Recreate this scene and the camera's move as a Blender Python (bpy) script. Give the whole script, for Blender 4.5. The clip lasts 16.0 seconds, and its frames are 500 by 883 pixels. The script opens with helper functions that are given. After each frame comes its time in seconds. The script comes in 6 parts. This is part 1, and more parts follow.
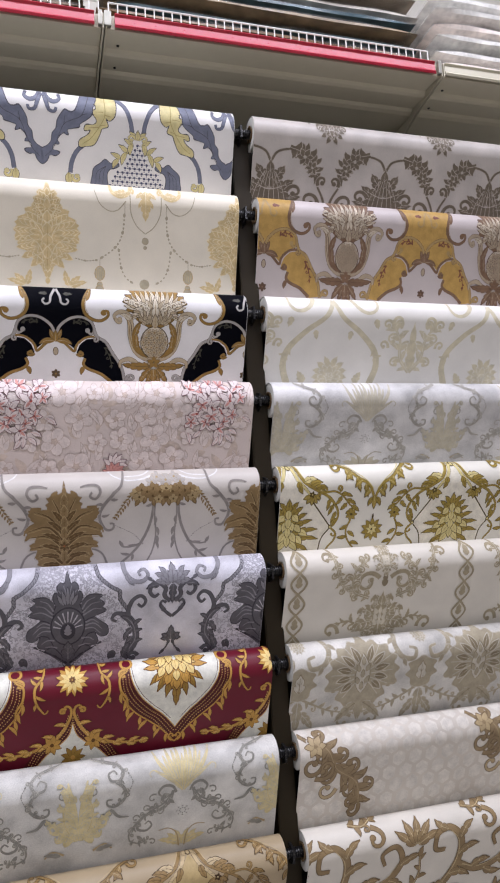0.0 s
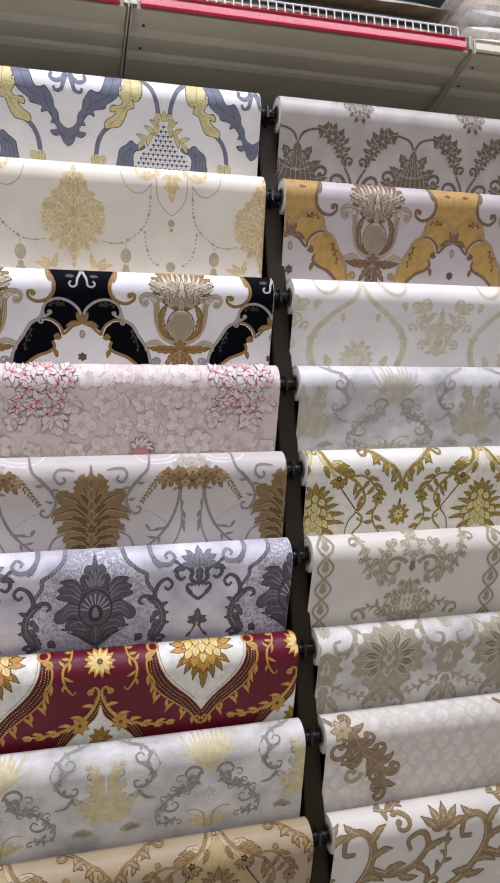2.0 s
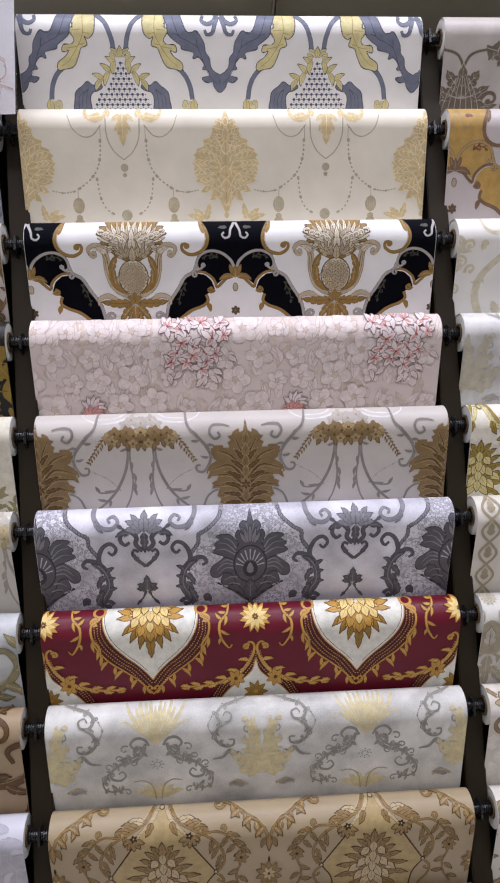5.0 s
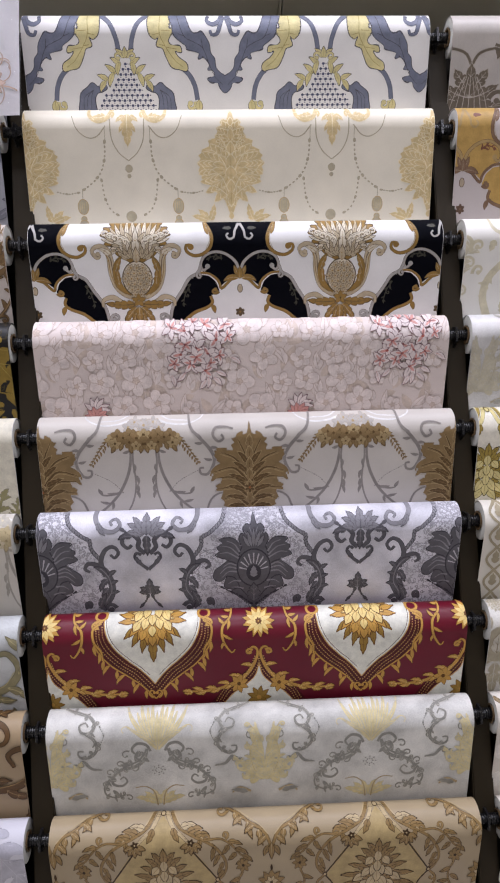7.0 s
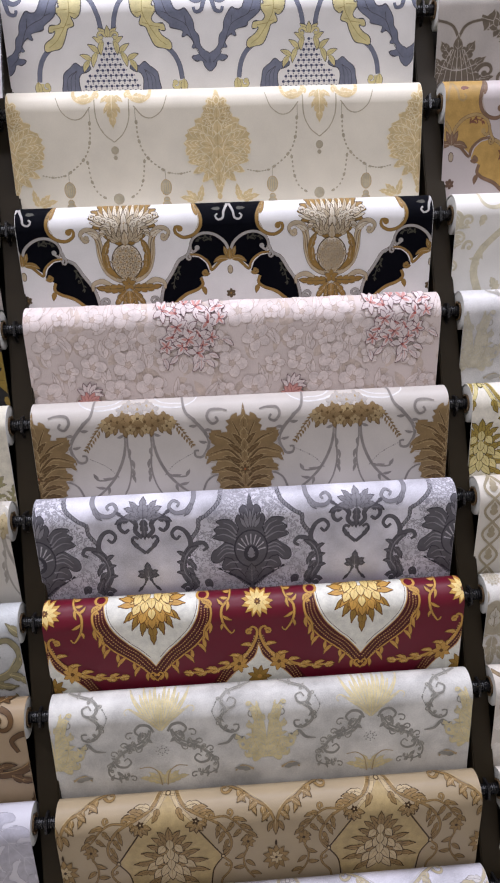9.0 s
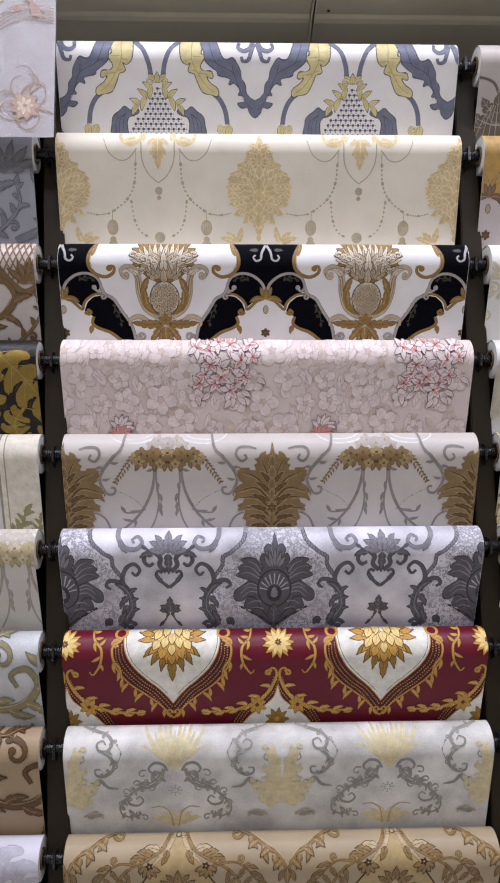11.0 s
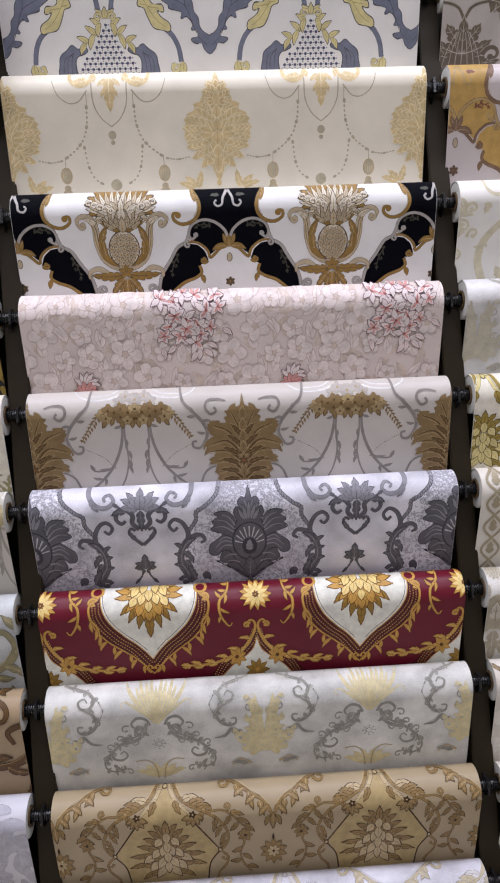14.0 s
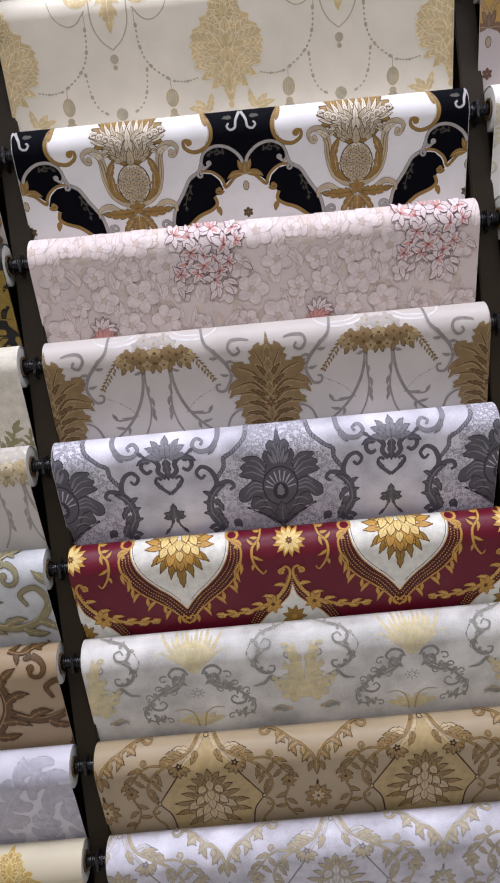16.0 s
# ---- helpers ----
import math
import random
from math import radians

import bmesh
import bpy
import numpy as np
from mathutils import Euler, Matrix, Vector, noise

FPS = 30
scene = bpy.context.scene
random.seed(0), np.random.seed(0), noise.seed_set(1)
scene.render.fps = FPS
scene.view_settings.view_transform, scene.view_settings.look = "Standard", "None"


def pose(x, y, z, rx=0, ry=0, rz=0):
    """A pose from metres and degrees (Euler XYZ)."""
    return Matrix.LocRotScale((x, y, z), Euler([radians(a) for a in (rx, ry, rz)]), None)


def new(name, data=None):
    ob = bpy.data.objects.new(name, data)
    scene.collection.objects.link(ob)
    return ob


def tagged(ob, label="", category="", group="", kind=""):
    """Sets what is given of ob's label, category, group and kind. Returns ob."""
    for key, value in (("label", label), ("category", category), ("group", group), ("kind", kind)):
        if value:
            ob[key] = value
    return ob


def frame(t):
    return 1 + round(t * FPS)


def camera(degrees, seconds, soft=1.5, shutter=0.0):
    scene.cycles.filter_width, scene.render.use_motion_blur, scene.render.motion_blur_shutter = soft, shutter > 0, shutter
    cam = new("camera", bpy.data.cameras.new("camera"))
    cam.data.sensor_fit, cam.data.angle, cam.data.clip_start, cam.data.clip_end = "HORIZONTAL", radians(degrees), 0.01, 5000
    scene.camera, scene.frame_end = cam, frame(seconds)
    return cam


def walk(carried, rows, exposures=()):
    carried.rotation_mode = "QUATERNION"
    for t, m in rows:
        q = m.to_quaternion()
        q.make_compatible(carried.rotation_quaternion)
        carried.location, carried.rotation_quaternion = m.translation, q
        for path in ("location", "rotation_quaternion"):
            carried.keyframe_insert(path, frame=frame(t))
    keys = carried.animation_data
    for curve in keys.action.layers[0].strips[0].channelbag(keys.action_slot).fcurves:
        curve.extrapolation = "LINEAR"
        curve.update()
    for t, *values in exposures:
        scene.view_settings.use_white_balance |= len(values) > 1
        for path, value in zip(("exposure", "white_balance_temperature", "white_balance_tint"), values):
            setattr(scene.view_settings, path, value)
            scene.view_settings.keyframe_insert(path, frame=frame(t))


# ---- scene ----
from functools import partial

cam = camera(38.0, 16.0, soft=2.0)
# seconds, eye x y z, yaw, pitch, roll
PATH = [
    (0, 0.2288, -0.9697, 1.3815, -16.71, 6.16, -2.86),
    (0.5, 0.2239, -0.9634, 1.3824, -17.05, 5.44, -3.42),
    (1, 0.2219, -0.9637, 1.3821, -17.32, 5.10, -2.71),
    (1.5, 0.2199, -0.9687, 1.3823, -16.40, 5.73, -2.25),
    (2, 0.2214, -0.9616, 1.3766, -15.09, 5.28, -2.61),
    (2.5, 0.2199, -0.9435, 1.3731, -11.26, 4.33, -3.05),
    (3, 0.2167, -0.9325, 1.3687, -8.04, 3.38, -1.92),
    (3.5, 0.2137, -0.9288, 1.3691, -6.79, 2.48, -0.63),
    (4, 0.2143, -0.9283, 1.3694, -5.87, 2.51, -0.70),
    (4.5, 0.2124, -0.9280, 1.3687, -4.61, 2.60, -1.39),
    (6.8, 0.2301, -0.9221, 1.3703, -1.76, 3.40, -1.74),
    (7, 0.2274, -0.9192, 1.3665, -2.43, 3.17, -1.57),
    (7.5, 0.2378, -0.9143, 1.3675, -3.28, 1.59, -2.68),
    (8, 0.2303, -0.9166, 1.3676, -3.36, 1.86, -3.04),
    (8.5, 0.2232, -0.9175, 1.3656, -3.30, 1.61, -2.87),
    (9, 0.2262, -0.9191, 1.3646, -2.88, 1.81, -3.02),
    (9.5, 0.2220, -0.9164, 1.3646, -2.86, 2.03, -2.12),
    (9.7, 0.2110, -0.9208, 1.3645, -2.35, 2.73, -1.47),
    (12, 0.2162, -0.9229, 1.3748, -1.55, 4.74, -0.22),
    (12.5, 0.2197, -0.9203, 1.3716, -1.76, 4.80, -0.40),
    (13, 0.2162, -0.9198, 1.3737, -1.65, 4.74, -0.47),
    (13.5, 0.2200, -0.9091, 1.3685, -2.00, 3.41, -0.52),
    (14, 0.2329, -0.9062, 1.3665, -2.56, 1.00, -2.78),
    (14.5, 0.2315, -0.9061, 1.3618, -1.25, 0.17, -2.85),
    (15, 0.2449, -0.8965, 1.3619, 0.89, 0.48, -2.25),
    (15.5, 0.2442, -0.8771, 1.3605, 2.72, -0.10, -1.35),
    (16, 0.2461, -0.8655, 1.3593, 0.70, -2.94, -5.40),
]
walk(cam, [(t, pose(x, y, z, 0, 0, yaw) @ pose(0, 0, 0, 90 + pitch) @ pose(0, 0, 0, 0, 0, roll))
           for t, x, y, z, yaw, pitch, roll in PATH], exposures=[(0.0, 0.0), (16.0, 0.0)])

# ---- light: cool white ceiling panels over the shop aisle ----
world = bpy.data.worlds.new("shop_air")
world.use_nodes = True
world.node_tree.nodes["Background"].inputs[0].default_value = (0.80, 0.88, 1.0, 1)
world.node_tree.nodes["Background"].inputs[1].default_value = 0.10
scene.world = world
LAMPS = [(0.25, -0.55, 38.0, 2.6, 0.35), (0.25, -2.1, 44.0, 2.6, 0.6)]   # x, y, watts, length, width


# ---- materials ----
def srgb(r, g, b):
    return tuple((c / 255 / 12.92 if c / 255 <= 0.04045 else ((c / 255 + 0.055) / 1.055) ** 2.4) for c in (r, g, b)) + (1,)


def material(name, colour, rough=0.5, metal=0.0, spot=0.08, grain=220.0, bump=0.15, spec=0.5, big=9.0, fibre=0.0):
    """A surface with blotches at one scale, grain at a finer one, and a little relief."""
    m = bpy.data.materials.new(name)
    m.use_nodes = True
    n, l = m.node_tree.nodes, m.node_tree.links
    b = n["Principled BSDF"]
    co = n.new("ShaderNodeTexCoord")
    n1, n2 = n.new("ShaderNodeTexNoise"), n.new("ShaderNodeTexNoise")
    n1.inputs["Scale"].default_value, n1.inputs["Detail"].default_value = big, 5
    n2.inputs["Scale"].default_value, n2.inputs["Detail"].default_value = grain, 3
    src = co.outputs["Object"]
    if fibre:
        mp = n.new("ShaderNodeMapping")
        mp.inputs["Scale"].default_value = (1, fibre, fibre)
        l.new(src, mp.inputs[0])
        l.new(mp.outputs[0], n2.inputs["Vector"])
    else:
        l.new(src, n2.inputs["Vector"])
    l.new(src, n1.inputs["Vector"])
    add = n.new("ShaderNodeMath")
    add.operation = "ADD"
    half = n.new("ShaderNodeMath")
    half.operation = "MULTIPLY"
    half.inputs[1].default_value = 0.5
    l.new(n1.outputs[0], add.inputs[0])
    l.new(n2.outputs[0], half.inputs[0])
    l.new(half.outputs[0], add.inputs[1])
    ramp = n.new("ShaderNodeMapRange")
    ramp.inputs[1].default_value, ramp.inputs[2].default_value = 0.5, 1.0
    ramp.inputs[3].default_value, ramp.inputs[4].default_value = 1 - spot, 1 + spot
    l.new(add.outputs[0], ramp.inputs[0])
    mul = n.new("ShaderNodeMix")
    mul.data_type, mul.blend_type = "RGBA", "MULTIPLY"
    mul.inputs["Factor"].default_value = 1
    mul.inputs["A"].default_value = colour
    l.new(ramp.outputs[0], mul.inputs["B"])
    l.new(mul.outputs["Result"], b.inputs["Base Color"])
    rr = n.new("ShaderNodeMapRange")
    rr.inputs[3].default_value, rr.inputs[4].default_value = max(0.02, rough - 0.08), rough + 0.08
    l.new(n2.outputs[0], rr.inputs[0])
    l.new(rr.outputs[0], b.inputs["Roughness"])
    b.inputs["Metallic"].default_value = metal
    b.inputs["Specular IOR Level"].default_value = spec
    if bump:
        bp = n.new("ShaderNodeBump")
        bp.inputs["Strength"].default_value, bp.inputs["Distance"].default_value = bump, 0.001
        l.new(n2.outputs[0], bp.inputs["Height"])
        l.new(bp.outputs[0], b.inputs["Normal"])
    return m


MATS = {}


def paper(rgb, spot=0.05, rough=0.42):
    key = ("paper", rgb, spot, rough)
    if key not in MATS:
        MATS[key] = material("vinyl_paper", srgb(*rgb), rough, 0, spot, 900, 0.12, 0.35, 22)
    return MATS[key]


def ink(rgb, metal=0.0, rough=0.45):
    key = ("ink", rgb, metal, rough)
    if key not in MATS:
        MATS[key] = material("printed_ink", srgb(*rgb), rough, metal, 0.16, 500, 0.2, 0.25, 90)
    return MATS[key]


M_POST = material("bronze_steel", srgb(42, 34, 20), 0.55, 0.0, 0.12, 300, 0.05, 0.22)
M_DARK = material("dark_back_panel", srgb(28, 23, 16), 0.7, 0.0, 0.15, 120, 0.1, 0.2)
M_BLACK = material("black_plastic", srgb(22, 21, 22), 0.28, 0.0, 0.1, 400, 0.05)
M_SHELF = material("cream_steel", srgb(196, 190, 168), 0.45, 0.0, 0.05, 60, 0.03, 0.5, 4)
M_RED = material("red_plastic", srgb(176, 36, 58), 0.3, 0.0, 0.06, 150, 0.03)
M_WIRE = material("white_coated_wire", srgb(232, 230, 224), 0.35, 0.0, 0.04, 300, 0.03)
M_STEEL = material("galvanised_steel", srgb(170, 168, 158), 0.35, 0.8, 0.1, 200, 0.05)
M_EDGE = material("roll_end_paper", srgb(214, 212, 204), 0.7, 0.0, 0.1, 700, 0.25)
M_CORE = material("cardboard_core", srgb(120, 96, 66), 0.8, 0.0, 0.15, 300, 0.2)
M_FLOOR = material("floor_tile", srgb(196, 190, 180), 0.25, 0.0, 0.06, 40, 0.02)
M_WALL = material("painted_wall", srgb(226, 222, 212), 0.7, 0.0, 0.04, 90, 0.1)
M_CEIL = material("ceiling_paint", srgb(238, 238, 236), 0.8, 0.0, 0.03, 90, 0.1)


# ---- mesh helpers ----
def part(name, bm, mat, parent=None, label="", smooth=False):
    me = bpy.data.meshes.new(name)
    bmesh.ops.recalc_face_normals(bm, faces=bm.faces)
    bm.to_mesh(me)
    bm.free()
    for m in (mat if isinstance(mat, (list, tuple)) else [mat]):
        me.materials.append(m)
    if smooth:
        me.shade_smooth()
        me.set_sharp_from_angle(angle=radians(40))
    ob = new(name, me)
    ob.parent = parent
    if label:
        ob["label"] = label
    return ob


def base(name, place, label, category, group="", kind=""):
    ob = new(name)
    ob.location = place
    ob.empty_display_size = 0.05
    return tagged(ob, label, category, group, kind)


def box(bm, x0, y0, z0, x1, y1, z1, bevel=0.0):
    made = bmesh.ops.create_cube(bm, size=1)["verts"]
    for v in made:
        v.co = Vector(((x0 + x1) / 2 + v.co.x * (x1 - x0), (y0 + y1) / 2 + v.co.y * (y1 - y0), (z0 + z1) / 2 + v.co.z * (z1 - z0)))
    if bevel:
        edges = list({e for v in made for e in v.link_edges})
        bmesh.ops.bevel(bm, geom=edges, offset=bevel, segments=2, affect="EDGES", profile=0.5)
    return bm


def lathe_x(bm, rings, steps=40, y=0.0, z=0.0, closed=True):
    """Rings of (x, radius) turned round a line along x."""
    rows = [[bm.verts.new((x, y + r * math.sin(2 * math.pi * k / steps), z + r * math.cos(2 * math.pi * k / steps)))
             for k in range(steps)] for x, r in rings]
    for a, b in zip(rows, rows[1:]):
        for k in range(steps):
            bm.faces.new((a[k], a[(k + 1) % steps], b[(k + 1) % steps], b[k]))
    if closed:
        bm.faces.new(rows[0])
        bm.faces.new(rows[-1])
    return bm


def extrude_yz(bm, outline, x0, x1):
    """A profile in y and z drawn out along x, closed."""
    a = [bm.verts.new((x0, y, z)) for y, z in outline]
    b = [bm.verts.new((x1, y, z)) for y, z in outline]
    for k in range(len(a)):
        j = (k + 1) % len(a)
        bm.faces.new((a[k], a[j], b[j], b[k]))
    bm.faces.new(a)
    bm.faces.new(b[::-1])
    return bm


# ---- the shop round the rack ----
def setting():
    bm = box(bmesh.new(), -4, -4, -0.1, 5, 0.5, 0)
    tagged(part("floor", bm, M_FLOOR), "pale polished tile floor of the shop", "floor", kind="structure")
    bm = box(bmesh.new(), -4, 0.5, -0.1, 5, 0.6, 3.0)
    tagged(part("wall_back", bm, M_WALL), "plain painted wall behind the display rack", "wall", kind="structure")
    bm = box(bmesh.new(), -4, -4.1, -0.1, 5, -4, 3.0)
    tagged(part("wall_front", bm, M_WALL), "plain painted wall across the shop aisle", "wall", kind="structure")
    bm = box(bmesh.new(), -4.1, -4.1, -0.1, -4, 0.6, 3.0)
    tagged(part("wall_west", bm, M_WALL), "plain painted end wall of the shop", "wall", kind="structure")
    bm = box(bmesh.new(), 5, -4.1, -0.1, 5.1, 0.6, 3.0)
    tagged(part("wall_east", bm, M_WALL), "plain painted end wall of the shop", "wall", kind="structure")
    bm = box(bmesh.new(), -4.1, -4.1, 3.0, 5.1, 0.6, 3.1)
    tagged(part("ceiling", bm, M_CEIL), "plain white painted shop ceiling", "ceiling", kind="structure")
    for x, y, watts, length, width in LAMPS:
        li = bpy.data.lights.new("ceiling_lamp", "AREA")
        li.shape, li.size, li.size_y, li.energy, li.color = "RECTANGLE", length, width, watts, (0.89, 0.895, 1.05)
        ob = new("ceiling_lamp", li)
        ob.location = (x, y, 2.96)


setting()

# ---- rack plan ----
SHEET, GAP, R = 0.53, 0.030, 0.026           # paper width, space between columns, roll radius
EYE_Y, EYE_Z = -0.93, 1.37
CREST = [1.977, 1.8507, 1.7015, 1.575, 1.4541, 1.3350, 1.2095, 1.0940, 0.966, 0.8475]   # height at which each roll's crest shows
PROUD = [0, -0.002, -0.006, -0.013, -0.018, -0.014, -0.025, -0.027, -0.027, -0.027]   # how far each row stands out towards the aisle
SIDE = [-0.0025, -0.0045, -0.002, -0.001, 0, -0.003, -0.0015, -0.001, -0.001, -0.001]
ROWS = []
for k, top in enumerate(CREST):
    a = math.atan2(top - EYE_Z, -EYE_Y)
    ROWS.append(dict(a=a, y=R * math.sin(a) - PROUD[k], z=top + (EYE_Z - top) * PROUD[k] / -EYE_Y - R * math.cos(a), x=0.00265 * (k - 4) + SIDE[k]))
for k, row in enumerate(ROWS):
    nxt = ROWS[k + 1] if k + 1 < len(ROWS) else dict(y=row["y"] - 0.003, z=row["z"] - 0.121)
    row["drop"], row["back"] = row["z"] - nxt["z"], nxt["y"] - row["y"] + 2 * R * 0.52
    # the sheet leaves the roll at this angle behind the plumb line and passes behind the next roll
    t = 0.3
    for _ in range(20):
        t = math.atan2(row["back"] + R * math.cos(t) + 0.001, row["drop"] - R * math.sin(t))
    row["tuck"] = t


def sheet_point(row, v, lift=0.0):
    """y and z of the sheet's face, from the roll's axis, at the drop v below the crest as the aisle sees it."""
    a, t = row["a"], row["tuck"]
    end = math.pi / 2 + t
    v_end = R * (1 - math.cos(end - a))
    if v <= v_end:
        f = a + math.acos(max(-1, min(1, 1 - v / R)))
        return -(R + lift) * math.sin(f), (R + lift) * math.cos(f)
    py, pz = -R * math.sin(end), R * math.cos(end)
    dy, dz = math.sin(t), -math.cos(t)
    grow = -(dy * -math.sin(a) + dz * math.cos(a))
    s = (v - v_end) / grow
    return py + dy * s - lift * math.sin(end), pz + dz * s + lift * math.cos(end)


def make_sheet(row, bottom):
    """The hanging sheet: one strip of paper with its thickness, over the roll and down behind the next one."""
    bm = bmesh.new()
    face, rear = [], []
    v_end = R * (1 - math.cos(math.pi / 2 + row["tuck"] - row["a"]))
    steps = [(-math.pi * 0.55 + k * 0.09) for k in range(14)]
    prof = [(-math.sin(row["a"] + s), math.cos(row["a"] + s)) for s in steps if s < -0.02]
    outer = [(R * y, R * z) for y, z in prof]
    inner = [((R - 0.0006) * y, (R - 0.0006) * z) for y, z in prof]
    k = 0
    while k <= 40:
        f = math.acos(1 - v_end / R) * k / 40
        v = R * (1 - math.cos(f))
        outer.append(sheet_point(row, v))
        inner.append(sheet_point(row, v, -0.0006))
        k += 1
    for k in range(1, 9):
        v = v_end + (bottom - v_end) * k / 8
        outer.append(sheet_point(row, v))
        inner.append(sheet_point(row, v, -0.0006))
    return extrude_yz(bm, outer + inner[::-1], 0, SHEET)


def make_roll(name, row, x0, ground, label, design=None, shift=0.0):
    top = base(name, (x0, row["y"], row["z"]), label, "wallpaper roll", "wallpaper rolls on the rack")
    part("hanging_sheet", make_sheet(row, row["drop"] * math.cos(row["a"]) + 0.02), ground, top, smooth=True)
    bm = lathe_x(bmesh.new(), [(0.0012, 0.0125), (0.0004, 0.0225), (0.0012, R - 0.0012), (SHEET - 0.0012, R - 0.0012),
                               (SHEET - 0.0004, 0.0225), (SHEET - 0.0012, 0.0125)], 40, closed=False)
    part("wound_paper", bm, M_EDGE, top, smooth=True)
    bm = lathe_x(bmesh.new(), [(-0.0008, 0.0128), (-0.0008, 0.0105), (SHEET + 0.0008, 0.0105), (SHEET + 0.0008, 0.0128)], 24, closed=False)
    part("core", bm, M_CORE, top, "brown cardboard core", smooth=True)
    if design:
        design(top, row, shift)
    return top


def rack_upright(x, lean_rows, label):
    """A flat bronze post with an arm and two ribbed pegs for every row of rolls."""
    top = base("rack_upright", (x, 0.06, 0), label, "rack post", "posts of the roll rack")
    zs = [r["z"] for r in lean_rows]
    bm = bmesh.new()
    z0, z1 = 0.0, 1.955
    x_at = lambda z: 0.00265 * (1.4512 - z) / 0.1225
    for dx, y0, y1 in ((0.0135, -0.036, 0.02),):
        vs = [bm.verts.new((x_at(z) + sx * dx, y, z)) for z in (z0, z1) for sx, y in ((-1, y0), (1, y0), (1, y1), (-1, y1))]
        for q in ((0, 1, 2, 3), (4, 5, 6, 7), (0, 1, 5, 4), (1, 2, 6, 5), (2, 3, 7, 6), (3, 0, 4, 7)):
            bm.faces.new([vs[i] for i in q])
    bmesh.ops.bevel(bm, geom=list(bm.edges), offset=0.0015, segments=2, affect="EDGES")
    part("post", bm, M_POST, top)
    arm = None
    for r in lean_rows:
        bm = bmesh.new()
        o = [(-0.036, 0.012), (r["y"] - 0.060 - 0.010, 0.009), (r["y"] - 0.060 - 0.010, -0.010), (-0.036, -0.016)]
        extrude_yz(bm, o, -0.0015, 0.0015)
        arm = part("arm", bm, M_BLACK, top)
        arm.location = (r["x"], 0, r["z"])
        rings = []
        for s in range(5):
            xx = 0.0016 + s * 0.0030
            rings += [(xx, 0.0052), (xx + 0.0004, 0.0070), (xx + 0.0018, 0.0070), (xx + 0.0022, 0.0052)]
        rings += [(0.030, 0.0060)]
        for side in (-1, 1):
            bm = lathe_x(bmesh.new(), [(side * a, b) for a, b in rings], 20, r["y"] - 0.06, 0)
            peg = part("peg", bm, M_BLACK, top, "ribbed black plastic peg", smooth=True)
            peg.location = (r["x"], 0, r["z"])
    return top


PITCH = SHEET + GAP
for n in range(-1, 3):
    rack_upright(n * PITCH - GAP / 2, ROWS, "bronze steel rack post with black ribbed pegs")
back = base("rack_back_panel", (0, 0.0925, 0.02), "dark brown panels closing the back of the rack", "back panel")
for n in range(-1, 2):
    x = n * PITCH - GAP / 2
    part("panel", box(bmesh.new(), x + 0.001 if n > -1 else -0.62, -0.0075, 0, x + PITCH - 0.001 if n < 1 else 1.17, 0.0075, 1.97, 0.002), M_DARK, back)

# ---- shelf above the rack ----
SHELF_Z, SHELF_Y = 2.069, -0.02
BAYS = (-0.197, 0.333, 0.863, 1.393)


def shelf(x0, x1, red, label):
    top = base("shelf", ((x0 + x1) / 2, SHELF_Y, SHELF_Z), label, "shelf", "shelves over the rack")
    h = (x1 - x0) / 2 - 0.004
    t = 0.0015
    under = [(0.0, 0.020), (0.0, 0.0), (0.042, 0.001), (0.045, -0.004), (0.050, -0.006), (0.086, -0.004), (0.089, -0.009), (0.095, -0.012), (0.130, -0.012), (0.36, -0.014)]
    o = under + [(y, z + t) for y, z in under[::-1][:-1]] + [(t, 0.020)]
    part("tray", extrude_yz(bmesh.new(), o, -h, h), M_SHELF, top)
    part("deck", box(bmesh.new(), -h, 0.003, 0.016, h, 0.36, 0.0195), M_SHELF, top)
    for hx in (-h + 0.018,):
        for hy, hz in ((0.034, 0.0003), (0.078, -0.0048)):
            bm = bmesh.new()
            bmesh.ops.create_cone(bm, cap_ends=True, segments=12, radius1=0.0022, radius2=0.0022, depth=0.0012, matrix=Matrix.Translation((hx, hy, hz)))
            part("rivet_hole", bm, M_BLACK, top)
    o = [(-0.0015, 0.002), (-0.0075, -0.001), (-0.0090, 0.002), (-0.0065, 0.005), (-0.0050, 0.016), (-0.0075, 0.019), (-0.006, 0.021), (-0.0015, 0.020)]
    strip = part("price_strip", extrude_yz(bmesh.new(), o, -h + (0.010 if red else 0), h - (0.010 if red else 0)), M_RED if red else M_SHELF, top,
                 "glossy red price strip" if red else "cream front lip")
    for sx in (-1, 1):
        if red:
            part("end_clip", box(bmesh.new(), sx * h - 0.005 if sx < 0 else h - 0.005, -0.0085, 0.0, sx * h + 0.005 if sx < 0 else h + 0.001, -0.0015, 0.022, 0.001), M_STEEL, top, "steel end clip")
    return top


def bracket(x):
    """A pressed steel bracket under the joint of two shelves: a thin plate that deepens towards the wall."""
    top = base("shelf_bracket", (x, SHELF_Y, SHELF_Z), "pressed cream steel bracket under the shelf joint", "shelf bracket", "brackets under the shelves")
    o = [(-0.006, 0.019), (-0.006, -0.003), (0.03, -0.008), (0.08, -0.016), (0.16, -0.040), (0.30, -0.085), (0.36, -0.09), (0.36, 0.014)]
    for dx in (-0.0030, 0.0012):
        part("plate", extrude_yz(bmesh.new(), o, dx, dx + 0.0018), M_SHELF, top)
    return top


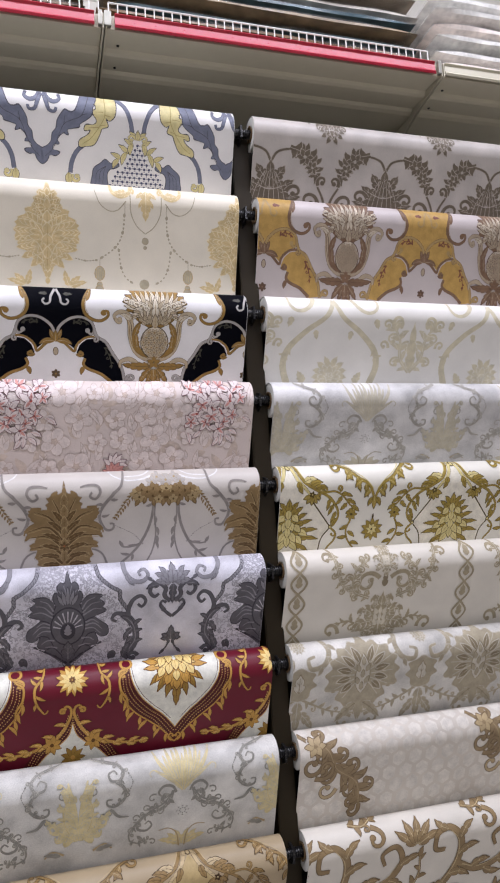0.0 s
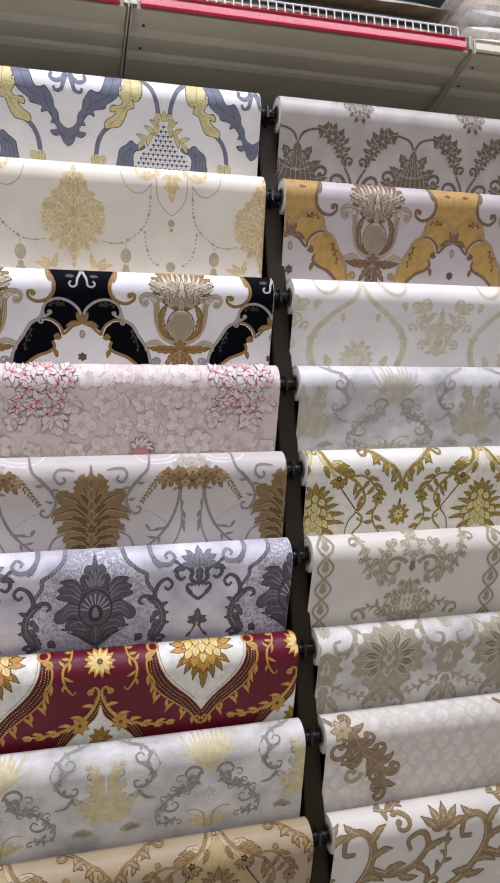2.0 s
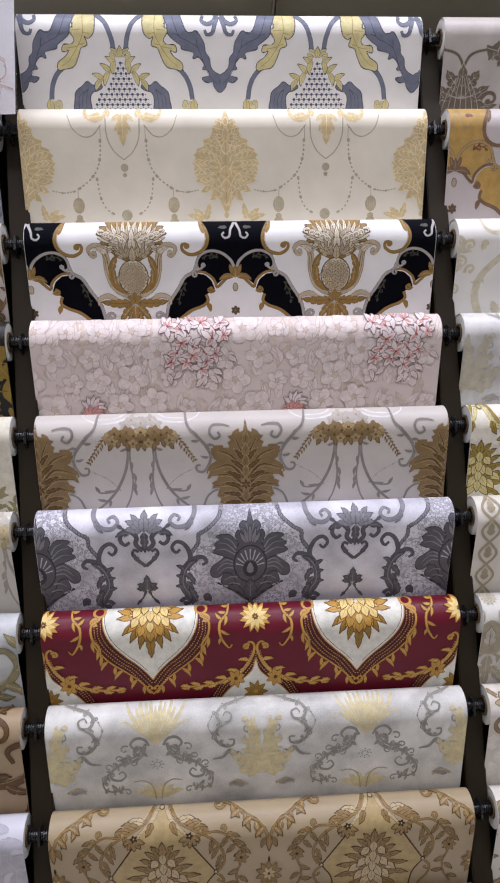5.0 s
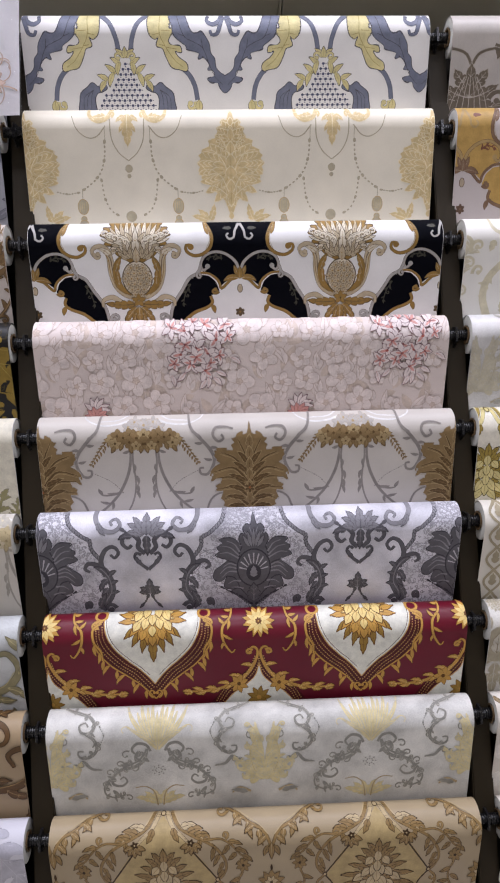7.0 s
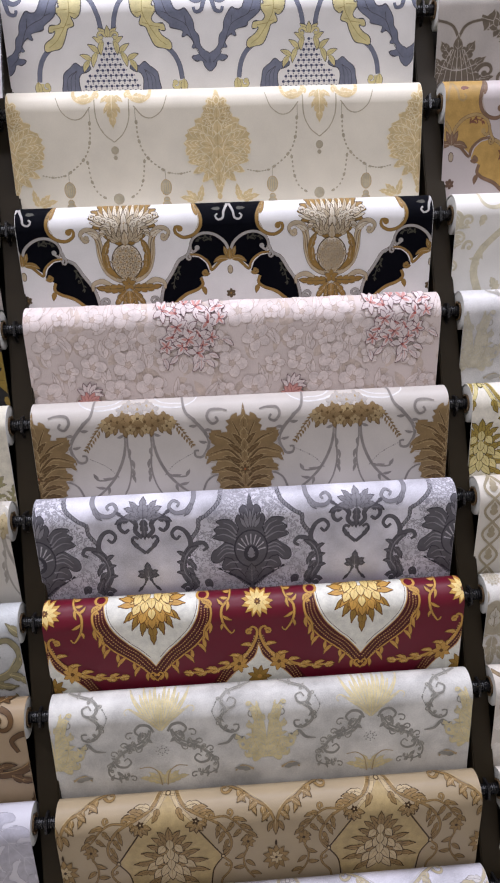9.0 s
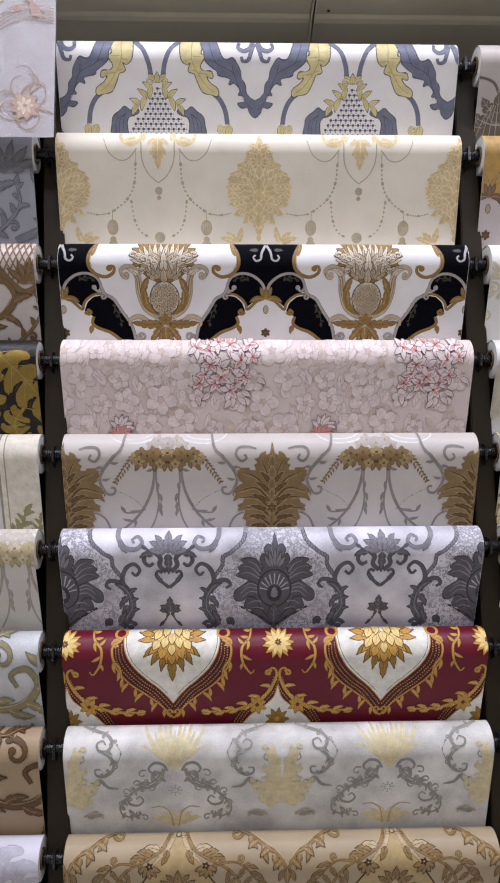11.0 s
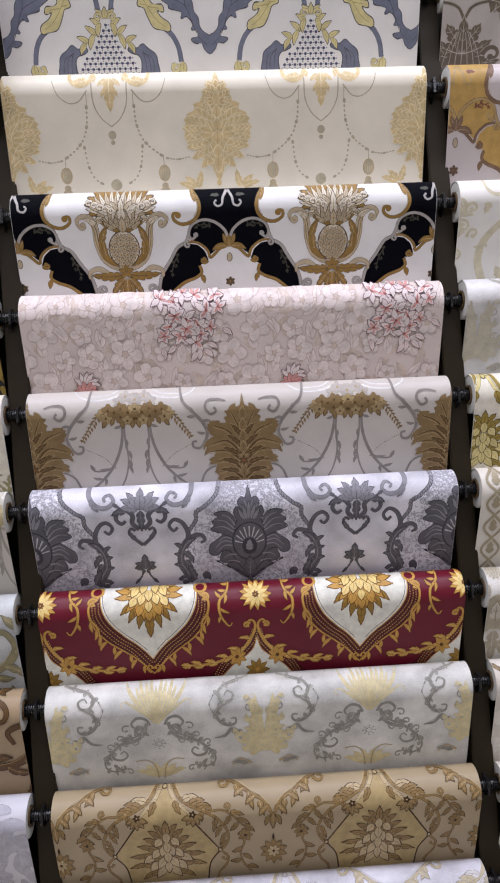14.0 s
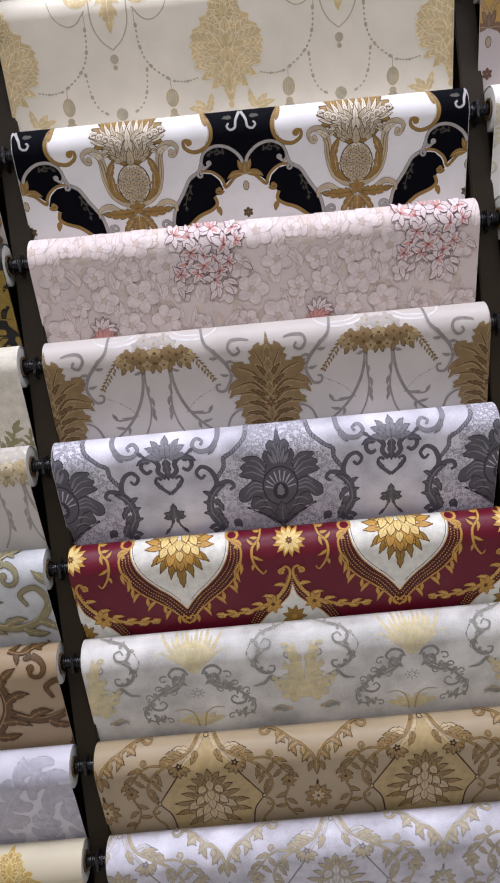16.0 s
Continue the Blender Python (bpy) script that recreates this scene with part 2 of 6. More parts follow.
shelf(BAYS[0], BAYS[1], True, "cream steel shelf with a red price strip")
shelf(BAYS[1], BAYS[2], True, "cream steel shelf with a red price strip and wire guard")
shelf(BAYS[2], BAYS[3], False, "cream steel shelf with a plain front lip")
for x in BAYS:
    bracket(x)


def wire_guard(x0, x1):
    top = base("wire_guard", ((x0 + x1) / 2, SHELF_Y + 0.006, SHELF_Z + 0.020), "white coated wire guard along the shelf edge", "wire guard")
    h = (x1 - x0) / 2

    def rod(a, b, r, name):
        bm = bmesh.new()
        a, b = Vector(a), Vector(b)
        bmesh.ops.create_cone(bm, cap_ends=True, segments=8, radius1=r, radius2=r, depth=(b - a).length,
                              matrix=Matrix.Translation((a + b) / 2) @ (b - a).to_track_quat("Z", "Y").to_matrix().to_4x4())
        part(name, bm, M_WIRE, top, smooth=True)
    rod((-h, 0, 0.024), (h, 0, 0.024), 0.0014, "rail")
    rod((-h, 0, 0.003), (h, 0, 0.003), 0.0014, "rail")
    n = round(2 * h / 0.0128)
    for k in range(n + 1):
        x = -h + 2 * h * k / n
        rod((x, 0.0, 0.001), (x, 0.0, 0.024), 0.0010, "wire")


wire_guard(-0.19, 0.326)
wire_guard(0.340, 0.845)


# ---- packs on the shelf: flat folded sheets in clear film ----
def film_material():
    m = bpy.data.materials.new("clear_film")
    m.use_nodes = True
    n, l = m.node_tree.nodes, m.node_tree.links
    b = n["Principled BSDF"]
    b.inputs["Base Color"].default_value = (0.95, 0.95, 0.95, 1)
    b.inputs["Roughness"].default_value = 0.08
    b.inputs["Alpha"].default_value = 0.05
    w = n.new("ShaderNodeTexNoise")
    w.inputs["Scale"].default_value, w.inputs["Detail"].default_value, w.inputs["Distortion"].default_value = 26, 4, 1.2
    co = n.new("ShaderNodeTexCoord")
    l.new(co.outputs["Object"], w.inputs["Vector"])
    bp = n.new("ShaderNodeBump")
    bp.inputs["Strength"].default_value, bp.inputs["Distance"].default_value = 0.7, 0.01
    l.new(w.outputs[0], bp.inputs["Height"])
    l.new(bp.outputs[0], b.inputs["Normal"])
    return m


M_FILM = film_material()
rnd = random.Random(4)


def wavy_slab(w, d, h, seed, nx=26, ny=6, amp=0.003, tilt=0.0):
    """A soft pack: rounded, rippled slab."""
    bm = bmesh.new()
    lo, hi = [], []
    for j in range(ny + 1):
        a, b = [], []
        for i in range(nx + 1):
            x, y = (i / nx - 0.5) * w, (j / ny) * d
            e = min(1, min(i, nx - i) / 1.5) * (0.35 + 0.65 * min(1, j / 1.0))
            wob = amp * noise.noise(Vector((x * 9 + seed, y * 14, seed)))
            a.append(bm.verts.new((x, y + 0.004 * noise.noise(Vector((x * 8, seed, 3))), h * 0.5 * (1 - e) + wob + tilt * x)))
            b.append(bm.verts.new((x, y + 0.004 * noise.noise(Vector((x * 8, seed, 7))), h * 0.5 * (1 + e) + wob + tilt * x)))
        lo.append(a)
        hi.append(b)
    for g in (lo, hi):
        for j in range(ny):
            for i in range(nx):
                bm.faces.new((g[j][i], g[j][i + 1], g[j + 1][i + 1], g[j + 1][i]))
    ring = lambda g: g[0] + [r[-1] for r in g[1:]] + g[-1][-2::-1] + [r[0] for r in g[-2:0:-1]]
    a, b = ring(lo), ring(hi)
    for k in range(len(a)):
        j = (k + 1) % len(a)
        bm.faces.new((a[k], a[j], b[j], b[k]))
    return bm


def pack(x, z, w, h, rgb, label, seed, y=0.03, tilt=0.0, amp=0.002):
    top = base("wallpaper_pack", (x, SHELF_Y + y, z), label, "wallpaper pack", "packs on the shelf")
    part("folded_sheet", wavy_slab(w, 0.28, h, seed, amp=amp, tilt=tilt), material("pack_print", srgb(*rgb), 0.4, 0, 0.45, 60, 0.1, 0.5, 28), top, smooth=True)
    part("film", wavy_slab(w + 0.004, 0.284, h + 0.003, seed + 0.3, amp=amp + 0.001, tilt=tilt), M_FILM, top, "clear plastic film", smooth=True)
    return top


DECK = SHELF_Z + 0.021
z = DECK
for k, (rgb, h, x, w) in enumerate([((84, 60, 34), 0.016, 0.60, 0.50), ((112, 84, 52), 0.012, 0.585, 0.52), ((60, 86, 94), 0.014, 0.60, 0.49),
                                    ((132, 116, 92), 0.013, 0.59, 0.50), ((56, 80, 88), 0.015, 0.595, 0.49), ((190, 182, 170), 0.014, 0.60, 0.50), ((140, 128, 110), 0.015, 0.59, 0.5)]):
    pack(x, z, w, h, rgb, ("teal and brown" if k in (2, 4) else "brown and beige") + " folded wallpaper pack in clear film", 3.7 * k + 1, y=0.020 + 0.006 * (k % 3), tilt=-0.006 * (k % 2))
    z += h + 0.005
z = DECK
for k, (rgb, h) in enumerate([((70, 54, 36), 0.020), ((92, 72, 48), 0.018), ((84, 70, 52), 0.020), ((132, 112, 86), 0.018)]):
    pack(0.065, z, 0.49, h, rgb, "dark brown wood-look wallpaper pack in clear film", 2.3 * k + 40, y=0.03 + 0.005 * (k % 2))
    z += h + 0.006
z = DECK
for k in range(6):
    pack(1.125, z, 0.515, 0.019, (222, 220, 214) if k % 3 else (226, 214, 204), "white folded wallpaper pack in clear film", 5.1 * k + 70, y=0.008 + 0.005 * (k % 2), amp=0.004)
    z += 0.024


def hanging_pack():
    """A sample sheet in a clear sleeve that hangs from the shelf in front of the rolls."""
    top = base("sample_sheet", (-0.262, -0.045, 1.821), "pale rose-patterned sample sheet in a shiny clear plastic sleeve", "wallpaper sample")
    bm = bmesh.new()
    nx, nz = 40, 26
    for off, name, mat, amp in ((0.0, "sheet", paper((226, 222, 224), 0.1), 0.0012), (-0.007, "sleeve", M_FILM, 0.005)):
        bm = bmesh.new()
        g = [[bm.verts.new(((i / nx - 0.5) * (0.512 + (0.008 if off else 0)), off + amp * (abs(noise.noise(Vector((i * 0.30 + j * 0.12, j * 0.10, off * 900)))) * 2 - 0.6), j / nz * 0.25 - (0.003 if off else 0)))
              for i in range(nx + 1)] for j in range(nz + 1)]
        for j in range(nz):
            for i in range(nx):
                bm.faces.new((g[j][i], g[j][i + 1], g[j + 1][i + 1], g[j + 1][i]))
        r = bmesh.ops.solidify(bm, geom=list(bm.faces), thickness=0.0008)
        part(name, bm, mat, top, "creased clear plastic sleeve" if off else "", smooth=True)
    return top


sample = hanging_pack()

# ---- printed patterns: thin raised ink on the paper, drawn motif by motif ----
# Pattern units: 735 across a sheet, downwards from the crest of the roll.
LEVELS = []
_f = 0.0
while R * (1 - math.cos(_f)) < 0.0010 or _f < 0.05:
    LEVELS.append(R * (1 - math.cos(_f)))
    _f += 0.045
while LEVELS[-1] < 0.16:
    LEVELS.append(LEVELS[-1] + min(0.0010, 0.0004 + LEVELS[-1] * 0.15))


def spline(pts, step=3.0):
    """A smooth line through a few points."""
    p = [np.array(q, float) for q in pts]
    p = [2 * p[0] - p[1]] + p + [2 * p[-1] - p[-2]]
    out = []
    for a, b, c, d in zip(p, p[1:], p[2:], p[3:]):
        n = max(2, int(np.linalg.norm(c - b) / step))
        for k in range(n):
            t = k / n
            out.append(0.5 * (2 * b + (c - a) * t + (2 * a - 5 * b + 4 * c - d) * t * t + (3 * b - a - 3 * c + d) * t ** 3))
    out.append(p[-2])
    return np.array(out)


class Print:
    def __init__(self, squash=1.0, wide=735.0):
        self.unit, self.squash, self.wide = SHEET / wide, squash, wide
        self.marks, self.order, self.steady, self.tick = {}, 0, False, 0
        self.places = [(0, 1)]
        self.zoom = 1.0                      # size of the drawing's own units

    def at(self, *axes, mirror=True):
        self.places = [(a, s) for a in axes for s in ((1, -1) if mirror else (1,))]
        return self

    def poly(self, ink_name, pts):
        if not self.steady:
            self.order += 1
        self.tick += 1
        self.marks.setdefault(ink_name, []).append((np.asarray(pts, float) * self.zoom, tuple(self.places), self.order + (0.2 * (self.tick % 37) if self.steady else 0)))

    def ribbon(self, ink_name, line, widths):
        line = np.asarray(line, float)
        d = np.gradient(line, axis=0)
        n = np.stack([-d[:, 1], d[:, 0]], 1) / (np.linalg.norm(d, axis=1)[:, None] + 1e-9)
        a, b = line + n * widths[:, None] / 2, line - n * widths[:, None] / 2
        held, self.steady = self.steady, True
        self.order += 0 if held else 1
        self.tick = 0 if not held else self.tick
        tick = self.tick
        for k in range(len(line) - 1):
            self.tick = tick
            self.poly(ink_name, [a[k], a[k + 1], b[k + 1], b[k]])
        self.steady = held

    def shape(self, ink_name, pts, edge=None, rim=1.5, turn=0.55):
        """A closed form with rounded lobes through a few points, with a darker rim."""
        q = [np.array(v, float) for v in pts]
        n = len(q)
        out = []
        for k in range(n):
            a, b, c, d = q[k - 1], q[k], q[(k + 1) % n], q[(k + 2) % n]
            m0, m1 = (c - a) * turn, (d - b) * turn
            for t in (0, 0.25, 0.5, 0.75):
                out.append((2 * t ** 3 - 3 * t * t + 1) * b + (t ** 3 - 2 * t * t + t) * m0 + (3 * t * t - 2 * t ** 3) * c + (t ** 3 - t * t) * m1)
        out = np.array(out)
        if edge:
            ring = np.vstack([out, out[:1]])
            self.ribbon(edge, ring, np.full(len(ring), 2 * rim / self.zoom))
        self.poly(ink_name, out)

    def scales(self, ink_name, edge, vein, cy, half, up, down, rings=4, n=8, size=0.34, lobes=0):
        """Overlapping small leaves that radiate from a point on the axis, the inner ones on top."""
        for ring in range(rings):
            f = 0.66 - 0.60 * ring / rings
            m = max(4, n - ring)
            for k in range(m, -1, -1):
                th = math.pi * (k + (0.5 if ring % 2 else 0)) / m
                if th > math.pi:
                    continue
                reach = 1 / math.sqrt((math.sin(th) / half) ** 2 + (math.cos(th) / (up if th < math.pi / 2 else down)) ** 2)
                self.leaf(ink_name, reach * f * math.sin(th), cy - reach * f * math.cos(th), math.degrees(th) - 90 - 10, reach * size, reach * size * 0.52, 20 if th < 1.8 else -20, lobes, edge, vein, 0.8 / self.zoom)

    def stroke(self, ink_name, pts, w0, w1=None, swell=0.0, edge=None):
        line = spline(pts, 3.0 / self.zoom)
        t = np.linspace(0, 1, len(line))
        w = w0 + ((w0 if w1 is None else w1) - w0) * t + swell * np.sin(np.pi * t)
        if edge:
            self.ribbon(edge, line, w + 2.2)
        self.ribbon(ink_name, line, w)

    def curl(self, ink_name, x, y, ang, length, turn, w, ball=1.0, edge=None, power=1.7):
        """A scroll that winds up towards its end. Angles in degrees, 0 to the side, 90 down."""
        n = max(8, int(length * self.zoom / 2.5))
        t = np.linspace(0, 1, n)
        h = np.radians(ang + turn * t ** power)
        line = np.stack([x + np.cumsum(np.cos(h)) * length / n, y + np.cumsum(np.sin(h)) * length / n], 1)
        widths = w * (1 - 0.55 * t)
        if edge:
            self.ribbon(edge, line, widths + 2.2)
            if ball:
                self.oval(edge, *line[-1], w * 0.62 * ball + 1.1, w * 0.62 * ball + 1.1)
        self.ribbon(ink_name, line, widths)
        if ball:
            self.oval(ink_name, *line[-1], w * 0.62 * ball, w * 0.62 * ball)
        return line[-1]

    def oval(self, ink_name, x, y, rx, ry, turn=0.0):
        n = 10 if (rx + ry) * self.zoom < 12 else 22
        c, s = math.cos(radians(turn)), math.sin(radians(turn))
        q = [(rx * math.cos(2 * math.pi * k / n), ry * math.sin(2 * math.pi * k / n)) for k in range(n)]
        self.poly(ink_name, [(x + c * a - s * b, y + s * a + c * b) for a, b in q])

    def leaf(self, ink_name, x, y, ang, length, w, bend=0.0, lobes=0, edge=None, vein=None, rim=0.9, cut=0.66):
        """A leaf on a bent midrib; lobes: how many hooked points it has on each side."""
        n = 20
        t = np.linspace(0, 1, n)
        h = np.radians(ang + bend * t)

        def outline(grow):
            L = length + grow * 1.6
            mid = np.stack([x + np.cumsum(np.cos(h)) * L / n, y + np.cumsum(np.sin(h)) * L / n], 1)
            if lobes:
                tt, ww = [0.0], [0.18]
                for i in range(lobes):
                    for a, b in ((0.06, cut), (0.28, 0.88), (0.55, 1.02), (0.84, 1.04), (1.04, 0.92), (1.0, cut + 0.08)):
                        tt.append((i + a) / (lobes + 0.55))
                        ww.append(b)
                tt, ww = np.array(tt + [0.97, 1.0]), np.array(ww + [0.30, 0.0])
            else:
                tt = t
                ww = np.ones(n)
            env = np.sin(np.pi * np.clip(tt, 0.001, 1) ** (0.62 if lobes else 0.8)) ** (0.75 if lobes else 1.0)
            half = w / 2 * env * ww + grow
            c = np.stack([np.interp(tt, t, mid[:, 0]), np.interp(tt, t, mid[:, 1])], 1)
            hh = np.interp(tt, t, h)
            nrm = np.stack([-np.sin(hh), np.cos(hh)], 1)
            half[-1] *= 0.2
            return mid, np.concatenate([c + nrm * half[:, None], (c - nrm * half[:, None])[::-1]])
        if edge:
            self.poly(edge, outline(rim)[1])
        mid, pts = outline(0)
        self.poly(ink_name, pts)
        if vein:
            m = mid[: int(n * 0.85)]
            self.ribbon(vein, m, np.linspace(max(1.0, w * 0.09), 0.6, len(m)))
            if lobes > 1 and w > 11:
                for i in range(lobes):
                    a = (i + 0.1) / (lobes + 0.55)
                    k = min(n - 2, int(a * n))
                    for sd in (1, -1):
                        g = h[k] + sd * 0.75
                        q = mid[k] + np.array([math.cos(g), math.sin(g)]) * w * 0.36
                        self.ribbon(vein, [mid[k], (mid[k] + q) / 2, q], np.array([1.1, 0.9, 0.5]))

    def acanthus(self, ink_name, pts, w, n, edge=None, vein=None, lobes=2):
        """A stem with hooked leaves on both sides that grow smaller towards its end."""
        line = spline(pts, 3.0 / self.zoom)
        m = len(line)
        t = np.linspace(0, 1, m)
        if edge:
            self.ribbon(edge, line, w * 0.26 * (1.15 - 0.7 * t) + 1.6)
        for k in range(2 * n):
            f = 0.03 + 0.90 * k / max(1, 2 * n - 1)
            i = min(m - 2, int(f * (m - 1)))
            h = math.degrees(math.atan2(*(line[i + 1] - line[i])[::-1]))
            sd = 1 if k % 2 else -1
            size = w * (0.75 + 0.45 * math.sin(math.pi * min(1, 0.2 + f)))
            if k % 5 == 3:
                self.curl(ink_name, *line[i], h + sd * 25, size * 1.25, sd * 230, w * 0.22, 1.2, edge)
            else:
                self.leaf(ink_name, *line[i], h + sd * 20, size, size * 0.36, sd * 62, 0 if w < 15 else lobes, edge, None, 0.8, 0.5)
        self.ribbon(ink_name, line, w * 0.26 * (1.15 - 0.7 * t))
        h = math.degrees(math.atan2(*(line[-1] - line[-3])[::-1]))
        self.leaf(ink_name, *line[-2], h, w * 0.9, w * 0.4, 30, 0 if w < 15 else lobes, edge, None, 0.8)
        if vein:
            self.ribbon(vein, line, np.full(m, 1.1))

    def frond(self, ink_name, pts, w, n, edge=None, vein=None, inner=0.55):
        """A broad acanthus leaf along a line: overlapping hooked lobes that part from the rib and curl outwards."""
        line = spline(pts, 3.0 / self.zoom)
        m = len(line)
        t = np.linspace(0, 1, m)
        body = w * 0.42 * (1 - 0.75 * t)
        if edge:
            self.ribbon(edge, line, body + 1.7)
        for k in range(n, -1, -1):
            f = (k + 0.1) / (n + 0.9)
            i = min(m - 2, int(f * (m - 1)))
            h = math.degrees(math.atan2(*(line[i + 1] - line[i])[::-1]))
            for sd, deep in ((1, 1.0), (-1, inner)):
                size = w * (0.58 + 0.50 * math.sin(math.pi * min(1, 0.22 + 0.8 * f))) * (0.55 + 0.45 * deep)
                g = min(m - 2, i + (2 if sd < 0 else 0))
                self.leaf(ink_name, *line[g], h + sd * 4, size * 1.15, size * 0.50, sd * 112, 0, edge, None, 0.8)
                if k % 2 and w > 18:
                    self.leaf(ink_name, *line[g], h + sd * 30, size * 0.8, size * 0.36, sd * 120, 0, edge, None, 0.7)
        self.ribbon(ink_name, line, body)
        h = math.degrees(math.atan2(*(line[-1] - line[-3])[::-1]))
        self.leaf(ink_name, *line[-3], h - 10, w * 0.9, w * 0.36, 60, 0, edge, None, 0.8)
        if vein:
            self.ribbon(vein, line, 1.5 - 0.8 * t)

    def plume(self, ink_name, pts, w, n, edge=None, vein=None, inner=0.55):
        """A broad acanthus leaf along a line: one body with round, hooked lobes, deeper on one side."""
        line = spline(pts, 3.0 / self.zoom)
        m = len(line)
        t = np.linspace(0, 1, m)
        d = np.gradient(line, axis=0)
        nrm = np.stack([-d[:, 1], d[:, 0]], 1) / (np.linalg.norm(d, axis=1)[:, None] + 1e-9)

        def side(sd, grow, off):
            tt, ww = [0.0], [0.22]
            for i in range(n):
                for a, b in ((0.04, 0.16), (0.10, 0.46), (0.26, 0.80), (0.50, 1.02), (0.78, 1.14), (1.00, 1.10), (1.10, 0.94), (1.02, 0.80), (0.88, 0.66), (0.86, 0.42), (0.94, 0.20)):
                    tt.append((i + a + off) / (n + 0.75))
                    ww.append(b)
            tt, ww = np.array(tt + [1.0]), np.array(ww + [0.0])
            tt = np.clip(tt, 0, 1)
            half = 0.62 * w * (1 if sd > 0 else inner) * ww * (0.55 + 0.45 * np.sin(np.pi * np.clip(tt * 0.85 + 0.12, 0, 1))) + grow
            c = np.stack([np.interp(tt, t, line[:, k]) for k in (0, 1)], 1)
            nn = np.stack([np.interp(tt, t, nrm[:, k]) for k in (0, 1)], 1)
            return c + sd * nn * half[:, None]
        for name, grow in ((edge, 0.9), (ink_name, 0.0)):
            if name:
                for sd in (1, -1):
                    q = side(sd, grow, 0.0 if sd > 0 else 0.35)
                    held = self.steady
                    self.poly(name, np.concatenate([q, line[::-1] - sd * nrm[::-1] * (w * 0.08 + grow)]))
        if edge or vein:
            for i in range(n):
                k = int(min(m - 2, (i + 0.1) / (n + 0.75) * (m - 1)))
                k2 = int(min(m - 1, (i + 0.95) / (n + 0.75) * (m - 1)))
                for sd in (1, -1):
                    self.ribbon(vein or edge, [line[k], line[(k + k2) // 2] + sd * nrm[(k + k2) // 2] * w * 0.26, line[k2] + sd * nrm[k2] * w * 0.5], np.array([1.3, 1.0, 0.6]))
        if vein:
            self.ribbon(vein, line, np.full(m, 1.2))

    def vine(self, ink_name, pts, w, n, edge=None, vein=None, inner=1.0):
        """A tapering stem with scrolls and hooked leaves on alternate sides."""
        line = spline(pts, 3.0 / self.zoom)
        m = len(line)
        t = np.linspace(0, 1, m)
        body = w * 0.30 * (1 - 0.6 * t) + 0.8
        if edge:
            self.ribbon(edge, line, body + 1.7)
        for k in range(n):
            f = (k + 0.3) / (n + 0.1)
            i = min(m - 2, int(f * (m - 1)))
            h = math.degrees(math.atan2(*(line[i + 1] - line[i])[::-1]))
            sd = 1 if k % 2 else -1
            size = w * (0.9 + 0.4 * math.sin(math.pi * f))
            self.leaf(ink_name, *line[i], h - sd * 14, size, size * 0.36, -sd * 80, 0, edge, vein if w > 15 else None, 0.8)
            self.leaf(ink_name, *line[i], h - sd * 2, size * 0.7, size * 0.26, -sd * 60, 0, edge, None, 0.7)
            self.curl(ink_name, *line[i], h + sd * 8, size * 1.7, sd * 265, w * 0.24, 1.2, edge)
            self.leaf(ink_name, *line[i], h + sd * 22, size * 0.8, size * 0.30, sd * 70, 0, edge, None, 0.7)
        self.ribbon(ink_name, line, body)
        h = math.degrees(math.atan2(*(line[-1] - line[-3])[::-1]))
        self.curl(ink_name, *line[-2], h, w * 1.6, 270, w * 0.24, 1.2, edge)
        if vein:
            self.ribbon(vein, line, 1.3 - 0.6 * t)

    def damask(self, ink_name, edge, y0, y1, half, vein=None, rings=3, petals=6, lobes=3, waist=0.56):
        """A many-leaved flower head on the axis: rings of hooked leaves, the inner ones over the outer."""
        c = y0 + (y1 - y0) * waist
        before, self.places = self.places, [(a, sd) for a in sorted({a for a, _ in self.places}) for sd in (1, -1)]
        for ring in range(rings):
            f = 1 - ring * 0.78 / rings
            m = max(3, petals + 1 - ring)
            ks = list(range(m, 0, -1)) if ring % 2 else [k + 0.5 for k in range(m - 1, -1, -1)]
            for k in ks:
                th = math.pi * k / m
                if th > math.pi - 0.05:
                    th = math.pi - 0.12
                up = (c - y0) if th < math.pi / 2 else (y1 - c)
                L = f / math.sqrt((math.sin(th) / half) ** 2 + (math.cos(th) / up) ** 2)
                bend = 34 if th < 1.2 else (20 if th < 1.9 else -26)
                self.leaf(ink_name, 0.10 * half * math.sin(th), c - 0.10 * half * math.cos(th), math.degrees(th) - 90 - bend * 0.3, L, max(6, half * 0.50 * f), bend, lobes, edge, vein)
        keep = self.places
        self.places = tuple((a, 1) for a in sorted({a for a, _ in keep}))
        self.leaf(ink_name, 0, c + 2, -90, (c - y0) * (0.62 if rings > 1 else 1), half * 0.42, 0, lobes, edge, vein)
        self.leaf(ink_name, 0, c - 2, 90, (y1 - c) * 0.6, half * 0.40, 0, lobes, edge, vein)
        if half > 22:
            self.rosette(ink_name, 0, c, half * 0.24, 6, edge, vein or edge, 0.6)
        self.places = before

